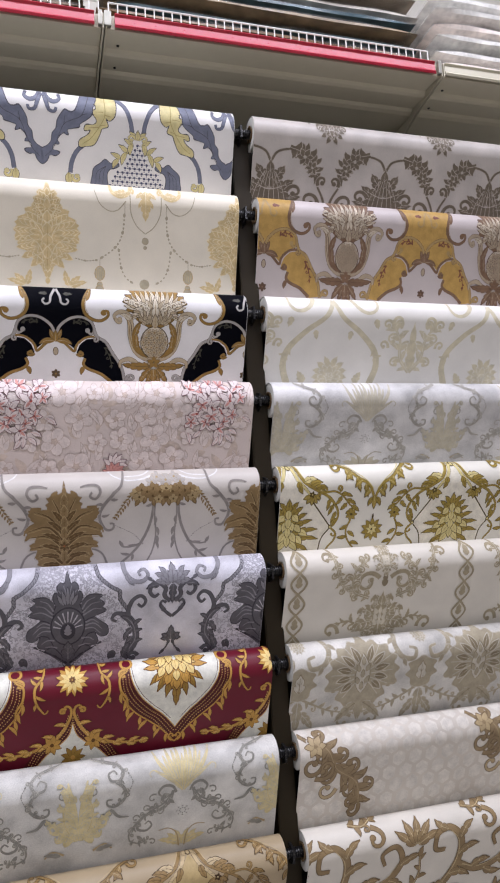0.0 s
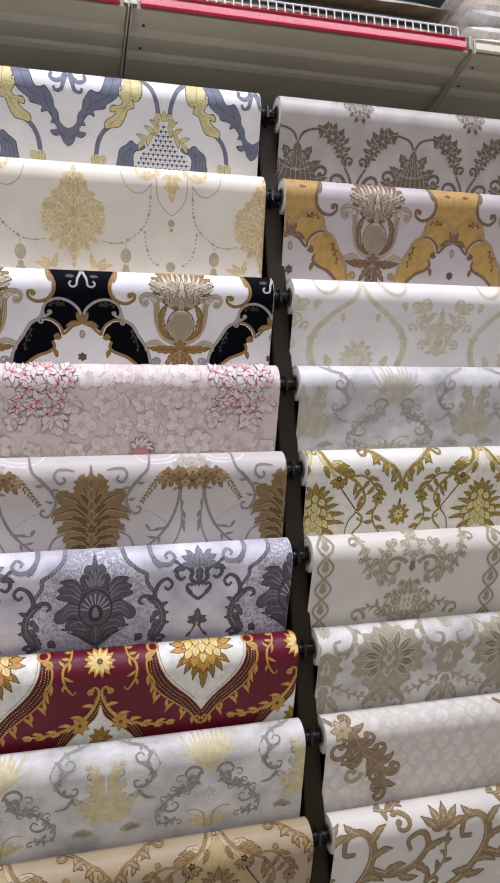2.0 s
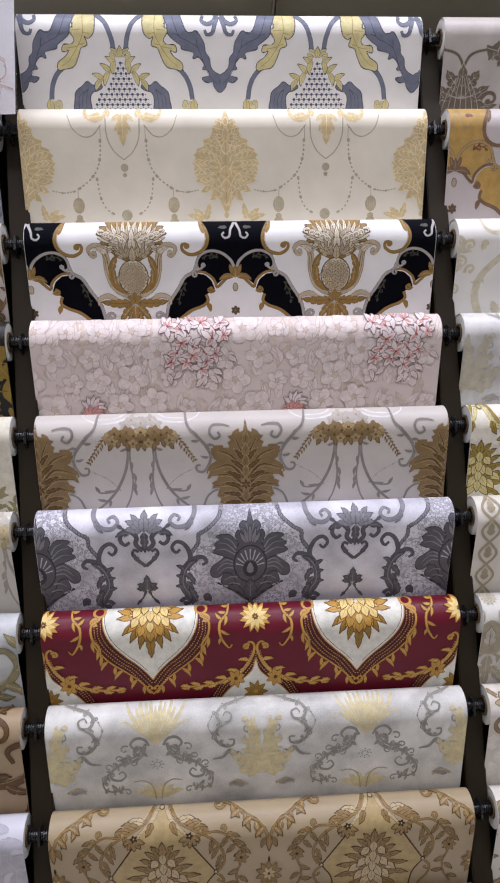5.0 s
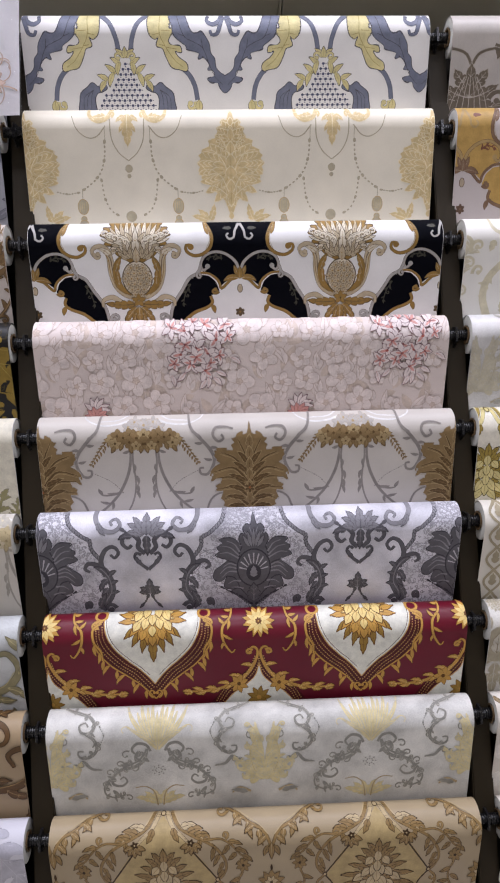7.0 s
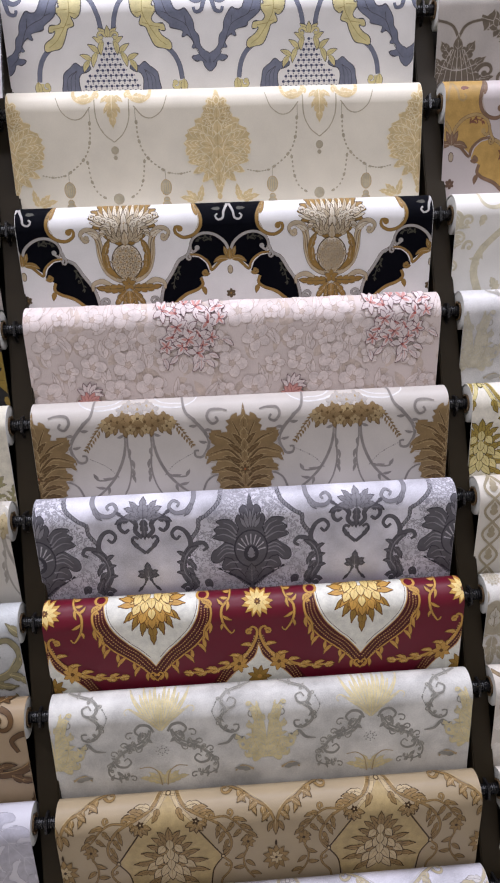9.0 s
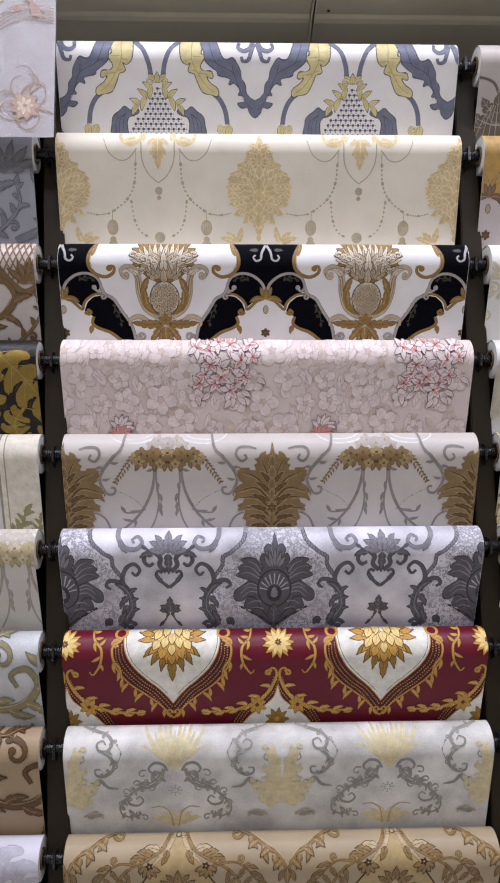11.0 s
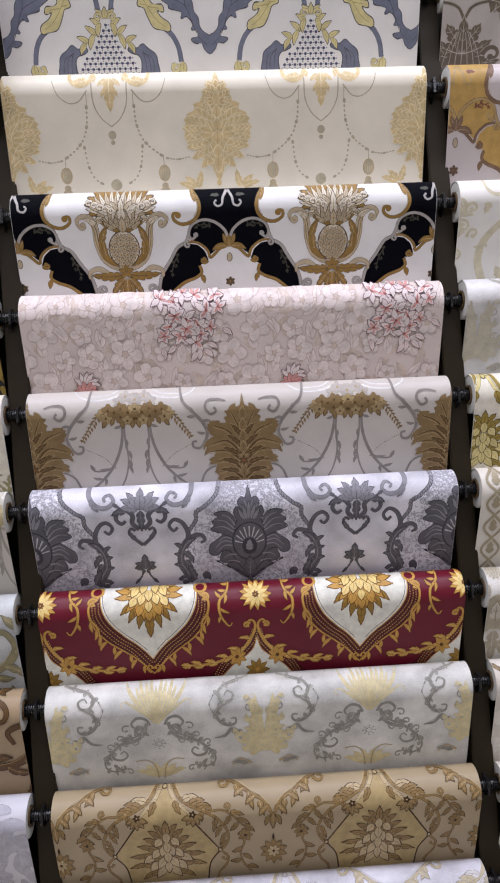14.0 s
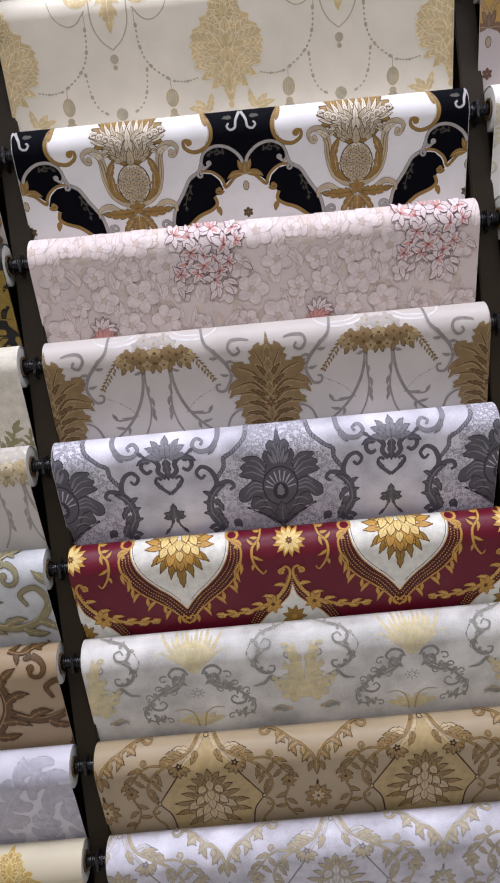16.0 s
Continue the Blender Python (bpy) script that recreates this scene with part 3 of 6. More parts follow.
    def crest(self, ink_name, edge, vein, y0, y1, half, fan=5, n=3, core=True):
        """A flaming head of plumes that spread from the axis and curl at their ends."""
        c = y0 + (y1 - y0) * 0.58
        for k in range(fan):
            th = math.radians(168 - 152 * k / (fan - 1))
            up = (c - y0) if th < math.pi / 2 else (y1 - c)
            L = 0.92 / math.sqrt((math.sin(th) / half) ** 2 + (math.cos(th) / up) ** 2)
            sx, sy = math.sin(th), -math.cos(th)
            curl = 0.26 * L * (1 if th < 1.9 else -1)
            pts = [(1, c + 2), (sx * L * 0.45 - sy * 0, c + sy * L * 0.52 - abs(curl) * 0.35), (sx * L * 0.84, c + sy * L * 0.86), (sx * L, c + sy * L * 0.90 + curl)]
            self.plume(ink_name, pts, max(8, L * 0.36), n, edge, vein, 0.9)
        keep = self.places
        self.places = tuple((a, 1) for a in sorted({a for a, _ in keep}))
        self.leaf(ink_name, 0, c + 4, -90, c - y0 + 2, half * 0.46, 0, 3, edge, vein, 0.9, 0.5)
        if core:
            self.leaf(ink_name, 0, c - 4, 90, (y1 - c) * 0.8, half * 0.42, 0, 3, edge, vein, 0.9, 0.5)
            for j in range(3):
                for k in (-1, 0, 1):
                    self.leaf(vein or edge, k * half * 0.11, c + 6 - j * half * 0.2, -90 + k * 24, half * 0.24, half * 0.11, 0, 0, edge)
        self.places = keep

    def rosette(self, ink_name, x, y, r, n, edge=None, core=None, w=0.5, start=0.0, lobes=0, soft=False):
        for k in range(n):
            a = start + 360 * k / n
            if soft:
                cx, cy = x + 0.56 * r * math.cos(radians(a)), y + 0.56 * r * math.sin(radians(a))
                if edge:
                    self.oval(edge, cx, cy, r * 0.47 + 0.6, r * w * 0.5 + 0.6, a)
                self.oval(ink_name, cx, cy, r * 0.47, r * w * 0.5, a)
            else:
                self.leaf(ink_name, x, y, a, r, r * w, 0, lobes, edge)
        if core:
            self.oval(core, x, y, r * 0.2, r * 0.2)

    def beads(self, ink_name, pts, size, gap):
        line = spline(pts, 1.5)
        run = np.r_[0, np.cumsum(np.linalg.norm(np.diff(line, axis=0), axis=1))]
        d = 0.0
        k = 0
        while d < run[-1]:
            i = int(np.searchsorted(run, d))
            i = min(i, len(line) - 2)
            h = math.degrees(math.atan2(*(line[i + 1] - line[i])[::-1]))
            s = size * (1.25 if k % 4 == 0 else 0.8)
            self.oval(ink_name, *line[i], s * 1.25, s * 0.8, h)
            d += gap
            k += 1

    def finish(self, top, row, inks, place=None, move=0.0):
        """Lays the drawing on the sheet, cut into level strips so that it follows the roll's curve."""
        lowest = row["drop"] * math.cos(row["a"]) + 0.012 if not place else 0.24
        own = place
        place = place or (lambda v, lift: sheet_point(row, v, lift))
        lev = np.array(LEVELS)
        flat = 0.0 if own else R * (1 - math.cos(math.pi / 2 + row["tuck"] - row["a"]))
        lim = SHEET - 0.0004
        for name, shapes in self.marks.items():
            verts, faces = [], []
            for pts, places, order in shapes:
                q = pts * (self.unit, self.unit * self.squash)
                y = q[:, 1]
                lo, hi = max(0.00003, y.min()), min(lowest, y.max())
                if hi - lo < 1e-5:
                    continue
                lift = 0.00008 + 2.2e-6 * order
                strips = []
                if len(q) == 4 and y.min() > flat and hi == y.max():
                    strips.append((q[:, 0], [place(v, lift) for v in y]))
                else:
                    cut = {lo, hi} | set(lev[(lev > lo) & (lev < hi) & (lev < flat)])
                    if lo < flat < hi:
                        cut.add(flat)
                    if len(q) <= 4:
                        cut |= {v for v in y if lo < v < hi}
                    elif hi > flat:
                        m = max(4, min(30, int((hi - max(lo, flat)) / 0.0007)))
                        cut |= {max(lo, flat) + (hi - max(lo, flat)) * k / m for k in range(m)}
                    cut = np.array(sorted(cut))
                    keep = np.r_[True, np.diff(cut) > 4e-6]
                    cut = cut[keep]
                    gap = np.diff(cut)
                    probe = np.stack([cut[:-1] + gap * 0.02, cut[:-1] + gap * 0.5, cut[1:] - gap * 0.02], 1)
                    x0, y0 = q[:, 0], y
                    x1, y1 = np.roll(x0, -1), np.roll(y0, -1)
                    pv = probe.reshape(-1, 1)
                    hit = (y0 <= pv) != (y1 <= pv)
                    with np.errstate(divide="ignore", invalid="ignore"):
                        xs = np.where(hit, x0 + (pv - y0) / (y1 - y0) * (x1 - x0), np.inf)
                    xs = np.sort(xs, 1).reshape(len(gap), 3, -1)
                    num = hit.sum(1).reshape(len(gap), 3)
                    where = [place(v, lift) for v in cut]
                    for k in range(len(gap)):
                        a, b = (0, 2) if num[k, 0] == num[k, 2] else (1, 1)
                        for i in range(0, num[k, a] - 1, 2):
                            strips.append(((xs[k, a, i], xs[k, a, i + 1], xs[k, b, i + 1], xs[k, b, i]), (where[k], where[k], where[k + 1], where[k + 1])))
                for turn, (axis, sign) in enumerate(places):
                    for xx, yz in strips:
                        w = [axis * self.unit + sign * v for v in xx]
                        if max(w) <= 0.0004 or min(w) >= lim:
                            continue
                        n = len(verts)
                        verts += [(min(lim, max(0.0004, v)), p[0] - turn * 3e-7, p[1] + turn * 3e-7) for v, p in zip(w, yz)]
                        faces.append((n, n + 3, n + 2, n + 1) if sign > 0 else (n, n + 1, n + 2, n + 3))
            if faces:
                me = bpy.data.meshes.new(name)
                me.from_pydata(verts, [], faces)
                me.materials.append(inks[name])
                ob = new(name, me)
                ob.parent = top
                ob.location.x = move
                ob["kind"] = "stuff"


def printed(draw, squash, inks, **options):
    """A design that can be laid on a roll: what draws it, and the colour of each ink."""
    def lay(top, row, shift):
        p = Print(squash)
        draw(p, shift, **options)
        p.finish(top, row, {k: (v if isinstance(v, bpy.types.Material) else ink(v)) for k, v in inks.items()})
    return lay


def design_acanthus_trellis(p, s):
    A, B = (-179 + s, 181 + s, 541 + s), (1 + s, 361 + s, 721 + s)
    p.zoom = 0.498
    p.at(*A)
    p.stroke("blue_print", [(22, 120), (30, 74), (52, 24), (96, -8)], 15, 13, edge="dark_print")
    p.stroke("blue_print", [(196, 176), (230, 208), (250, 250), (258, 300)], 15, 15, edge="dark_print")
    p.shape("gold_print", [(96, -10), (88, 52), (108, 80), (124, 74), (116, 104), (138, 114), (148, 140), (168, 180), (196, 188), (222, 194), (222, 168), (194, 146), (182, 124), (204, 128), (198, 104), (172, 104), (158, 86), (174, 60), (188, 44), (164, 42), (168, 14), (174, -10)], "dark_print", 1.5)
    for q in ([(130, 0), (128, 60), (146, 104), (180, 156), (210, 180)], [(128, 60), (104, 66)], [(146, 104), (126, 100)], [(134, 50), (166, 52)], [(150, 110), (188, 116)]):
        p.stroke("shade_print", q, 3, 2)
    p.curl("gold_print", 250, 300, 80, 70, 250, 15, edge="dark_print")
    p.leaf("gold_print", 262, 296, 80, 60, 24, 30, 0, "dark_print", "shade_print", 1.5)
    p.shape("blue_print", [(98, 350), (172, 350), (172, 300), (166, 272), (142, 252), (124, 236), (104, 250), (82, 242), (72, 256), (90, 268), (108, 274), (118, 300), (110, 350)], "dark_print", 1.5)
    for x in (134, 148, 160):
        p.stroke("dark_print", [(122, 262), (x - 4, 290), (x, 346)], 2, 1.4)
    for x, y, a, L in ((4, 150, -70, 46), (16, 178, -60, 50), (36, 208, -64, 54), (62, 232, -50, 50), (20, 160, 60, 50), (40, 196, 50, 60), (70, 226, 40, 50)):
        p.leaf("gold_print", x, y, a, L, 18, 40, 0, "dark_print", "shade_print", 1.5)
    p.curl("gold_print", 6, 150, -70, 60, 250, 11, edge="dark_print")
    p.at(*A, mirror=False)
    p.leaf("gold_print", 0, 150, -90, 42, 18, 0, 0, "dark_print", "shade_print", 1.5)
    p.zoom = 1.0
    p.steady = True
    for j in range(10):
        y = 84 + j * 9.4
        h = 3 + (y - 84) * 0.62
        for k in range(-8, 9):
            x = k * 9.4 + (4.7 if j % 2 else 0)
            if abs(x) < h:
                p.oval("trellis_print", x, y, 2.7, 2.7)
                p.oval("trellis_print", x + 4.7, y, 1.1, 1.1)
                p.oval("trellis_print", x, y + 4.7, 1.1, 1.1)
    p.steady = False
    p.order += 1
    p.zoom = 0.498
    p.at(*B)
    p.shape("blue_print", [(150, -8), (122, 52), (100, 60), (84, 54), (70, 72), (56, 100), (52, 130), (38, 150), (34, 180), (20, 200), (-2, 218), (-2, 272), (18, 258), (28, 234), (48, 238), (64, 222), (38, 214), (44, 192), (62, 190), (56, 172), (76, 146), (96, 152), (92, 132), (110, 124), (136, 118), (140, 104), (166, 84), (184, 64), (188, 36), (200, -8)], "dark_print", 1.3)
    for q in ([(172, 0), (146, 70), (110, 92), (80, 112), (60, 160), (40, 210), (10, 244)], [(146, 70), (168, 62)], [(80, 112), (84, 80)], [(60, 160), (82, 142)]):
        p.stroke("dark_print", q, 2.4, 1.6)
    p.stroke("blue_print", [(6, -8), (20, 20), (44, 30), (64, 18), (58, 2)], 12, 9, 4, edge="dark_print")
    p.stroke("blue_print", [(4, 4), (16, 34), (26, 62), (46, 66), (52, 50)], 11, 8, 3, edge="dark_print")


def design_medallion_chain(p, s):
    M, C = (s, 366 + s, 732 + s), (-183 + s, 183 + s, 549 + s)
    p.zoom = 0.485
    p.at(*C)
    p.stroke("chain_print", [(62, 30), (58, 100), (35, 150), (0, 181)], 4.5, 4)
    p.stroke("chain_print", [(78, 55), (110, 92), (145, 97), (180, 70), (200, 20)], 4.5, 3)
    p.stroke("chain_print", [(82, 60), (82, 112)], 2.5)
    p.beads("chain_print", [(84, 112), (87, 165), (101, 215), (126, 250), (152, 272), (174, 288)], 5.6, 17)
    p.beads("chain_print", [(192, 297), (230, 302), (272, 294)], 4.6, 11)
    p.beads("chain_print", [(104, 252), (95, 318), (76, 362), (45, 386)], 5.2, 18)
    p.stroke("chain_print", [(177, 284), (178, 322)], 2.5)
    for x, y, rx, ry in ((178, 350, 19, 28), (178, 396, 10, 10), (178, 414, 15, 13)):
        p.oval("deep_print", x, y, rx + 2, ry + 2)
        p.oval("chain_print", x, y, rx, ry)
    for x in (166, 174, 182, 190):
        p.stroke("gold_print", [(x, 332), (x, 368)], 1.6)
    p.stroke("gold_print", [(52, -6), (70, 26), (104, 38), (134, 22), (140, -6)], 12, 8, 6, edge="pale_print")
    p.leaf("gold_print", 74, 20, 20, 56, 26, -30, 3, "pale_print", "pale_print")
    p.curl("gold_print", 60, 26, 200, 34, 220, 9, edge="pale_print")
    p.leaf("gold_print", 6, 22, 10, 40, 17, 40, 2, "pale_print", "pale_print")
    p.leaf("gold_print", 4, 44, 40, 44, 17, 30, 2, "pale_print", "pale_print")
    p.at(*C, mirror=False)
    p.leaf("gold_print", 0, 8, 90, 124, 44, 0, 4, "pale_print", "pale_print")
    p.oval("chain_print", 0, 210, 14, 15)
    p.oval("chain_print", 0, 237, 8, 8)
    p.oval("chain_print", 0, 388, 20, 21)
    p.at(*M)
    for a, L in ((-118, 70), (-60, 62), (-30, 70)):
        p.leaf("gold_print", 84, 410, a, L, 26, 24, 3, "pale_print", "pale_print")
    p.shape("gold_print", [(-2, 30), (14, 38), (26, 34), (38, 46), (34, 56), (50, 66), (46, 80), (57, 96), (48, 110), (66, 104), (82, 112), (76, 128), (92, 138), (109, 146), (104, 158), (119, 164), (110, 178), (125, 192), (114, 206), (121, 222), (106, 234), (110, 248), (94, 254), (92, 270), (72, 270), (66, 286), (54, 282), (56, 300), (42, 306), (40, 322), (26, 326), (18, 344), (-2, 360)], "pale_print", 0.8)
    p.scales("gold_print", "pale_print", "deep_print", 212, 118, 110, 140, 4, 9, 0.36)
    p.scales("mid_print", "pale_print", "deep_print", 104, 50, 70, 50, 3, 7, 0.40)
    for q in ([(8, 300), (38, 240), (84, 226), (108, 200)], [(8, 250), (26, 190), (60, 150), (92, 144)], [(4, 170), (18, 130), (40, 100)], [(6, 320), (40, 290), (76, 270)]):
        p.stroke("pale_print", q, 4, 2)
    p.at(*M, mirror=False)
    for y, w in ((300, 30), (250, 40), (206, 34), (160, 28), (112, 22)):
        p.leaf("gold_print", 0, y, -90, 46, w, 0, 0, "pale_print", "deep_print", 1.8)
    p.leaf("gold_print", 0, 298, 90, 56, 30, 0, 2, "pale_print", "deep_print", 1.8)
    p.leaf("gold_print", 0, 404, -90, 30, 18, 0, 0, "pale_print")


def design_pineapple_ogee(p, s):
    P, V = (-179 + s, 187 + s, 553 + s), (4 + s, 370 + s, 736 + s)
    p.zoom = 0.505
    p.at(*V)
    p.poly("field_print", [(-1, -8), (128, -8), (107, 25), (97, 55), (103, 85), (128, 108), (141, 135), (136, 165), (108, 178), (86, 196), (72, 226), (40, 200), (10, 178), (-1, 178)])
    p.poly("field_print", [(74, 238), (86, 206), (112, 184), (146, 180), (176, 198), (206, 242), (236, 288), (252, 350), (206, 352), (170, 322), (125, 302), (100, 282), (108, 256), (86, 252)])
    for q in ([(62, 128), (84, 116), (112, 124)], [(176, 214), (196, 250), (204, 286)]):
        p.acanthus("dim_print", q, 20, 3)
    p.leaf("dim_print", 26, 22, -10, 36, 12, 20, 2)
    p.stroke("grey_print", [(0, 176), (15, 137), (50, 109), (90, 102), (125, 118), (138, 148), (128, 166), (114, 156)], 10, 8, edge="shade_print")
    p.oval("grey_print", 114, 152, 9, 9)
    p.stroke("grey_print", [(138, 150), (150, 176), (180, 194), (206, 236), (240, 290), (254, 350)], 10, 10, edge="shade_print")
    p.curl("grey_print", 148, 170, 60, 44, 240, 9, edge="shade_print")
    p.stroke("gold_print", [(128, -6), (106, 25), (97, 55), (104, 86), (128, 108), (160, 114), (186, 98), (186, 78), (170, 78)], 9, 8, 2, edge="shade_print")
    p.stroke("pale_print", [(122, 4), (108, 36), (106, 66), (118, 92)], 3, 2)
    p.oval("gold_print", 171, 84, 11, 11)
    p.leaf("gold_print", 110, 44, -76, 44, 13, 20, 0, "shade_print")
    p.stroke("gold_print", [(12, 182), (36, 204), (66, 232), (72, 214), (84, 196), (110, 178), (140, 174)], 9, 6, edge="shade_print")
    p.curl("gold_print", 74, 236, 60, 48, -250, 11, edge="shade_print")
    p.stroke("gold_print", [(106, 258), (100, 282), (120, 300), (164, 318), (204, 350)], 9, 11, edge="shade_print")
    p.leaf("gold_print", 104, 288, 130, 36, 16, -40, 0, "shade_print")
    p.leaf("gold_print", 2, 196, -20, 60, 22, 60, 0, "shade_print", "pale_print")
    p.leaf("gold_print", 2, 190, -60, 44, 17, -10, 0, "shade_print", "pale_print")
    p.stroke("grey_print", [(2, 4), (16, 30), (20, 52), (36, 58), (46, 46), (38, 38)], 9, 6)
    p.at(*V, mirror=False)
    p.leaf("gold_print", 0, 200, -90, 46, 19, 0, 0, "shade_print", "pale_print")
    p.oval("shade_print", 0, 232, 10, 16)
    p.oval("pale_print", 0, 232, 8, 14)
    p.rosette("shade_print", 0, 318, 17, 6, None, "gold_print", 0.7, -90, soft=True)
    p.at(*P)
    # plumes of the crown
    p.shape("gold_print", [(-2, -8), (74, -8), (92, 0), (84, 14), (112, 16), (98, 32), (122, 40), (98, 54), (108, 74), (82, 80), (70, 104), (40, 124), (-2, 130)], "shade_print", 1.0)
    for row, (y0, L, m) in enumerate(((86, 100, 8), (100, 78, 7), (114, 56, 6))):
        for k in range(m, -1, -1):
            p.leaf("pale_print" if (k + row) % 2 else "light_print", 3 + 5 * k, y0 - 3 * k, -88 + (96 / m) * k, L - 3 * k, 15, 46 if row % 2 else -30, 0, "shade_print", "shade_print", 1.4)
    for k in range(5):
        p.curl("light_print", 20 + 18 * k, 70 - 9 * k, -70 + 8 * k, 44, 230, 7, edge="shade_print")
    for k in range(4):
        p.leaf("pale_print", 4 + 8 * k, 124, -84 + 20 * k, 46, 15, -30, 2, "shade_print", "shade_print", 1.6)
    p.stroke("pale_print", [(146, 112), (152, 92), (132, 78), (104, 86), (92, 120), (88, 170), (72, 222), (40, 252), (0, 264)], 9, 12, 12, edge="shade_print")
    for d in (0, 8):
        p.stroke("shade_print" if d else "gold_print", [(118 - d, 92), (98 - d, 122), (92 - d, 172), (74 - d, 222), (40, 250 - d)], 2.6)
    p.curl("pale_print", 144, 96, 80, 50, 250, 12, edge="shade_print")
    p.leaf("light_print", 90, 112, -60, 52, 18, 60, 2, "shade_print", "gold_print")
    p.stroke("gold_print", [(52, 112), (72, 140), (74, 184), (58, 224), (24, 248)], 6, 10, 12, edge="shade_print")
    p.leaf("gold_print", 74, 170, -98, 60, 20, -26, 2, "shade_print", "pale_print")
    p.leaf("gold_print", 64, 214, -80, 60, 18, -10, 2, "shade_print", "pale_print")
    p.stroke("pale_print", [(8, 276), (40, 288), (64, 276), (92, 258), (124, 268), (128, 292)], 16, 8, 6, edge="shade_print")
    p.leaf("gold_print", 10, 282, 10, 110, 30, -24, 4, "shade_print", "shade_print", 1.8)
    p.leaf("gold_print", 4, 292, 40, 78, 26, 20, 3, "shade_print", "pale_print", 1.8)
    p.leaf("gold_print", 2, 296, 66, 70, 22, 10, 3, "shade_print", "pale_print", 1.8)
    p.curl("grey_print", 104, 350, -90, 78, -310, 11, edge="shade_print")
    p.at(*P, mirror=False)
    p.oval("shade_print", 0, 192, 54, 64)
    p.oval("light_print", 0, 192, 50, 60)
    for j in range(6):
        for k in range(-2, 3):
            x, y = k * 21 + (10 if j % 2 else 0), 150 + j * 19
            if (x / 48) ** 2 + ((y - 192) / 58) ** 2 < 0.9:
                p.rosette("pale_print", x, y + 4, 15, 6, "shade_print", "gold_print", 0.5, 13 * k + 20 * j)
    p.leaf("light_print", 0, 128, -90, 110, 26, 0, 3, "shade_print", "gold_print", 1.8)
    p.leaf("pale_print", 0, 138, -90, 56, 24, 0, 2, "shade_print", "gold_print", 1.8)
    p.rosette("gold_print", 0, 270, 26, 5, "shade_print", w=0.6, start=-90)
    p.leaf("gold_print", 0, 290, 90, 80, 26, 0, 3, "shade_print", "pale_print", 1.8)


def design_line_flowers(p, s):
    r = random.Random(11)
    reps = (-367 + s, 0 + s, 367 + s)
    p.at(*reps, mirror=False)
    # leaves, sprigs and open flowers in thin line over a beige shadow
    p.steady = True
    for _ in range(90):
        x, y = r.uniform(0, 367), r.uniform(-5, 190)
        p.leaf("beige_print", x, y, r.uniform(-150, -30), r.uniform(22, 40), r.uniform(9, 17), r.uniform(-50, 50))
    p.steady = False
    p.order += 1
    for _ in range(46):
        x, y = r.uniform(0, 367), r.uniform(0, 195)
        a, L, b = r.uniform(-135, -45), r.uniform(26, 52), r.uniform(-60, 60)
        p.leaf("petal_print", x, y, a, L, r.uniform(9, 14), b, 0, "line_print", "line_print", 0.7)
        p.leaf("petal_print", x, y, a + 26, L * 0.7, 9, b, 0, "line_print", None, 0.6)
        if r.random() < 0.5:
            p.stroke("line_print", [(x, y), (x + 6, y - 14), (x - 4, y - 28), (x + 3, y - 40)], 1.1, 0.7)
    spots = [(k * 61 + (31 if j % 2 else 0) + r.uniform(-12, 12), 24 + j * 44 + r.uniform(-9, 9)) for j in range(4) for k in range(6)]
    for k, (x, y) in enumerate(spots):
        size = (28, 17, 22)[k % 3] + r.uniform(-3, 2)
        turn = r.uniform(0, 70)
        for q in range(5):
            a = turn + 72 * q
            cx, cy = x + 0.56 * size * math.cos(radians(a)), y + 0.56 * size * math.sin(radians(a))
            rx, ry = size * 0.46 * r.uniform(0.9, 1.1), size * 0.40 * r.uniform(0.85, 1.1)
            p.oval("line_print", cx, cy, rx + 0.7, ry + 0.7, a)
            p.oval("petal_print", cx, cy, rx, ry, a)
            p.stroke("line_print", [(x, y), (x + 0.5 * size * math.cos(radians(a + 8)), y + 0.5 * size * math.sin(radians(a + 8)))], 0.9, 0.5)
        p.rosette("beige_print", x, y, size * 0.22, 5, "line_print", None, 0.7, turn)
    # sprays of darker line with a red blush
    r = random.Random(5)
    p.zoom = 0.505
    p.at(*(a + 294 for a in reps), mirror=False)
    for x, y, q in ((-60, 40, 44), (-105, 30, 40), (10, 20, 46), (-30, 12, 40), (80, 22, 40), (50, 70, 46), (-75, 118, 46), (-40, 150, 40), (-98, 150, 38), (60, 122, 36), (10, 176, 44), (30, 150, 34), (90, 60, 34), (-20, 96, 44), (-58, 84, 40), (20, 116, 40), (-20, 128, 42)):
        turn = r.uniform(0, 70)
        for k in range(5):
            p.leaf("white_print", x, y, turn + 72 * k + r.uniform(-12, 12), q * r.uniform(0.75, 1.05), q * 0.46, r.uniform(-30, 30), 0, "dark_print", None, 1.2)
            if r.random() < 0.55:
                p.leaf("rose_print", x, y, turn + 72 * k, q * 0.62, q * 0.22, 0)
        p.oval("red_print", x, y, q * 0.13, q * 0.10)
        for k in range(4):
            a = r.uniform(0, 6.28)
            p.stroke("dark_print", [(x, y), (x + q * 0.45 * math.cos(a), y + q * 0.45 * math.sin(a))], 2.0, 1.0)
    for x, y, a in ((20, 196, 80), (36, 200, 30), (-60, 180, 120), (-110, 190, 60), (46, 180, 10), (100, 130, 20), (12, 206, 110)):
        p.leaf("white_print", x, y, a, 44, 18, 30, 0, "dark_print", "rose_print", 1.2)
    p.at(*(a + 99 for a in reps), mirror=False)
    for a in (-160, -125, -95, -70, -35, -10):
        p.leaf("white_print", 6, 312, a, 50, 18, 24, 0, "dark_print", None, 1.2)
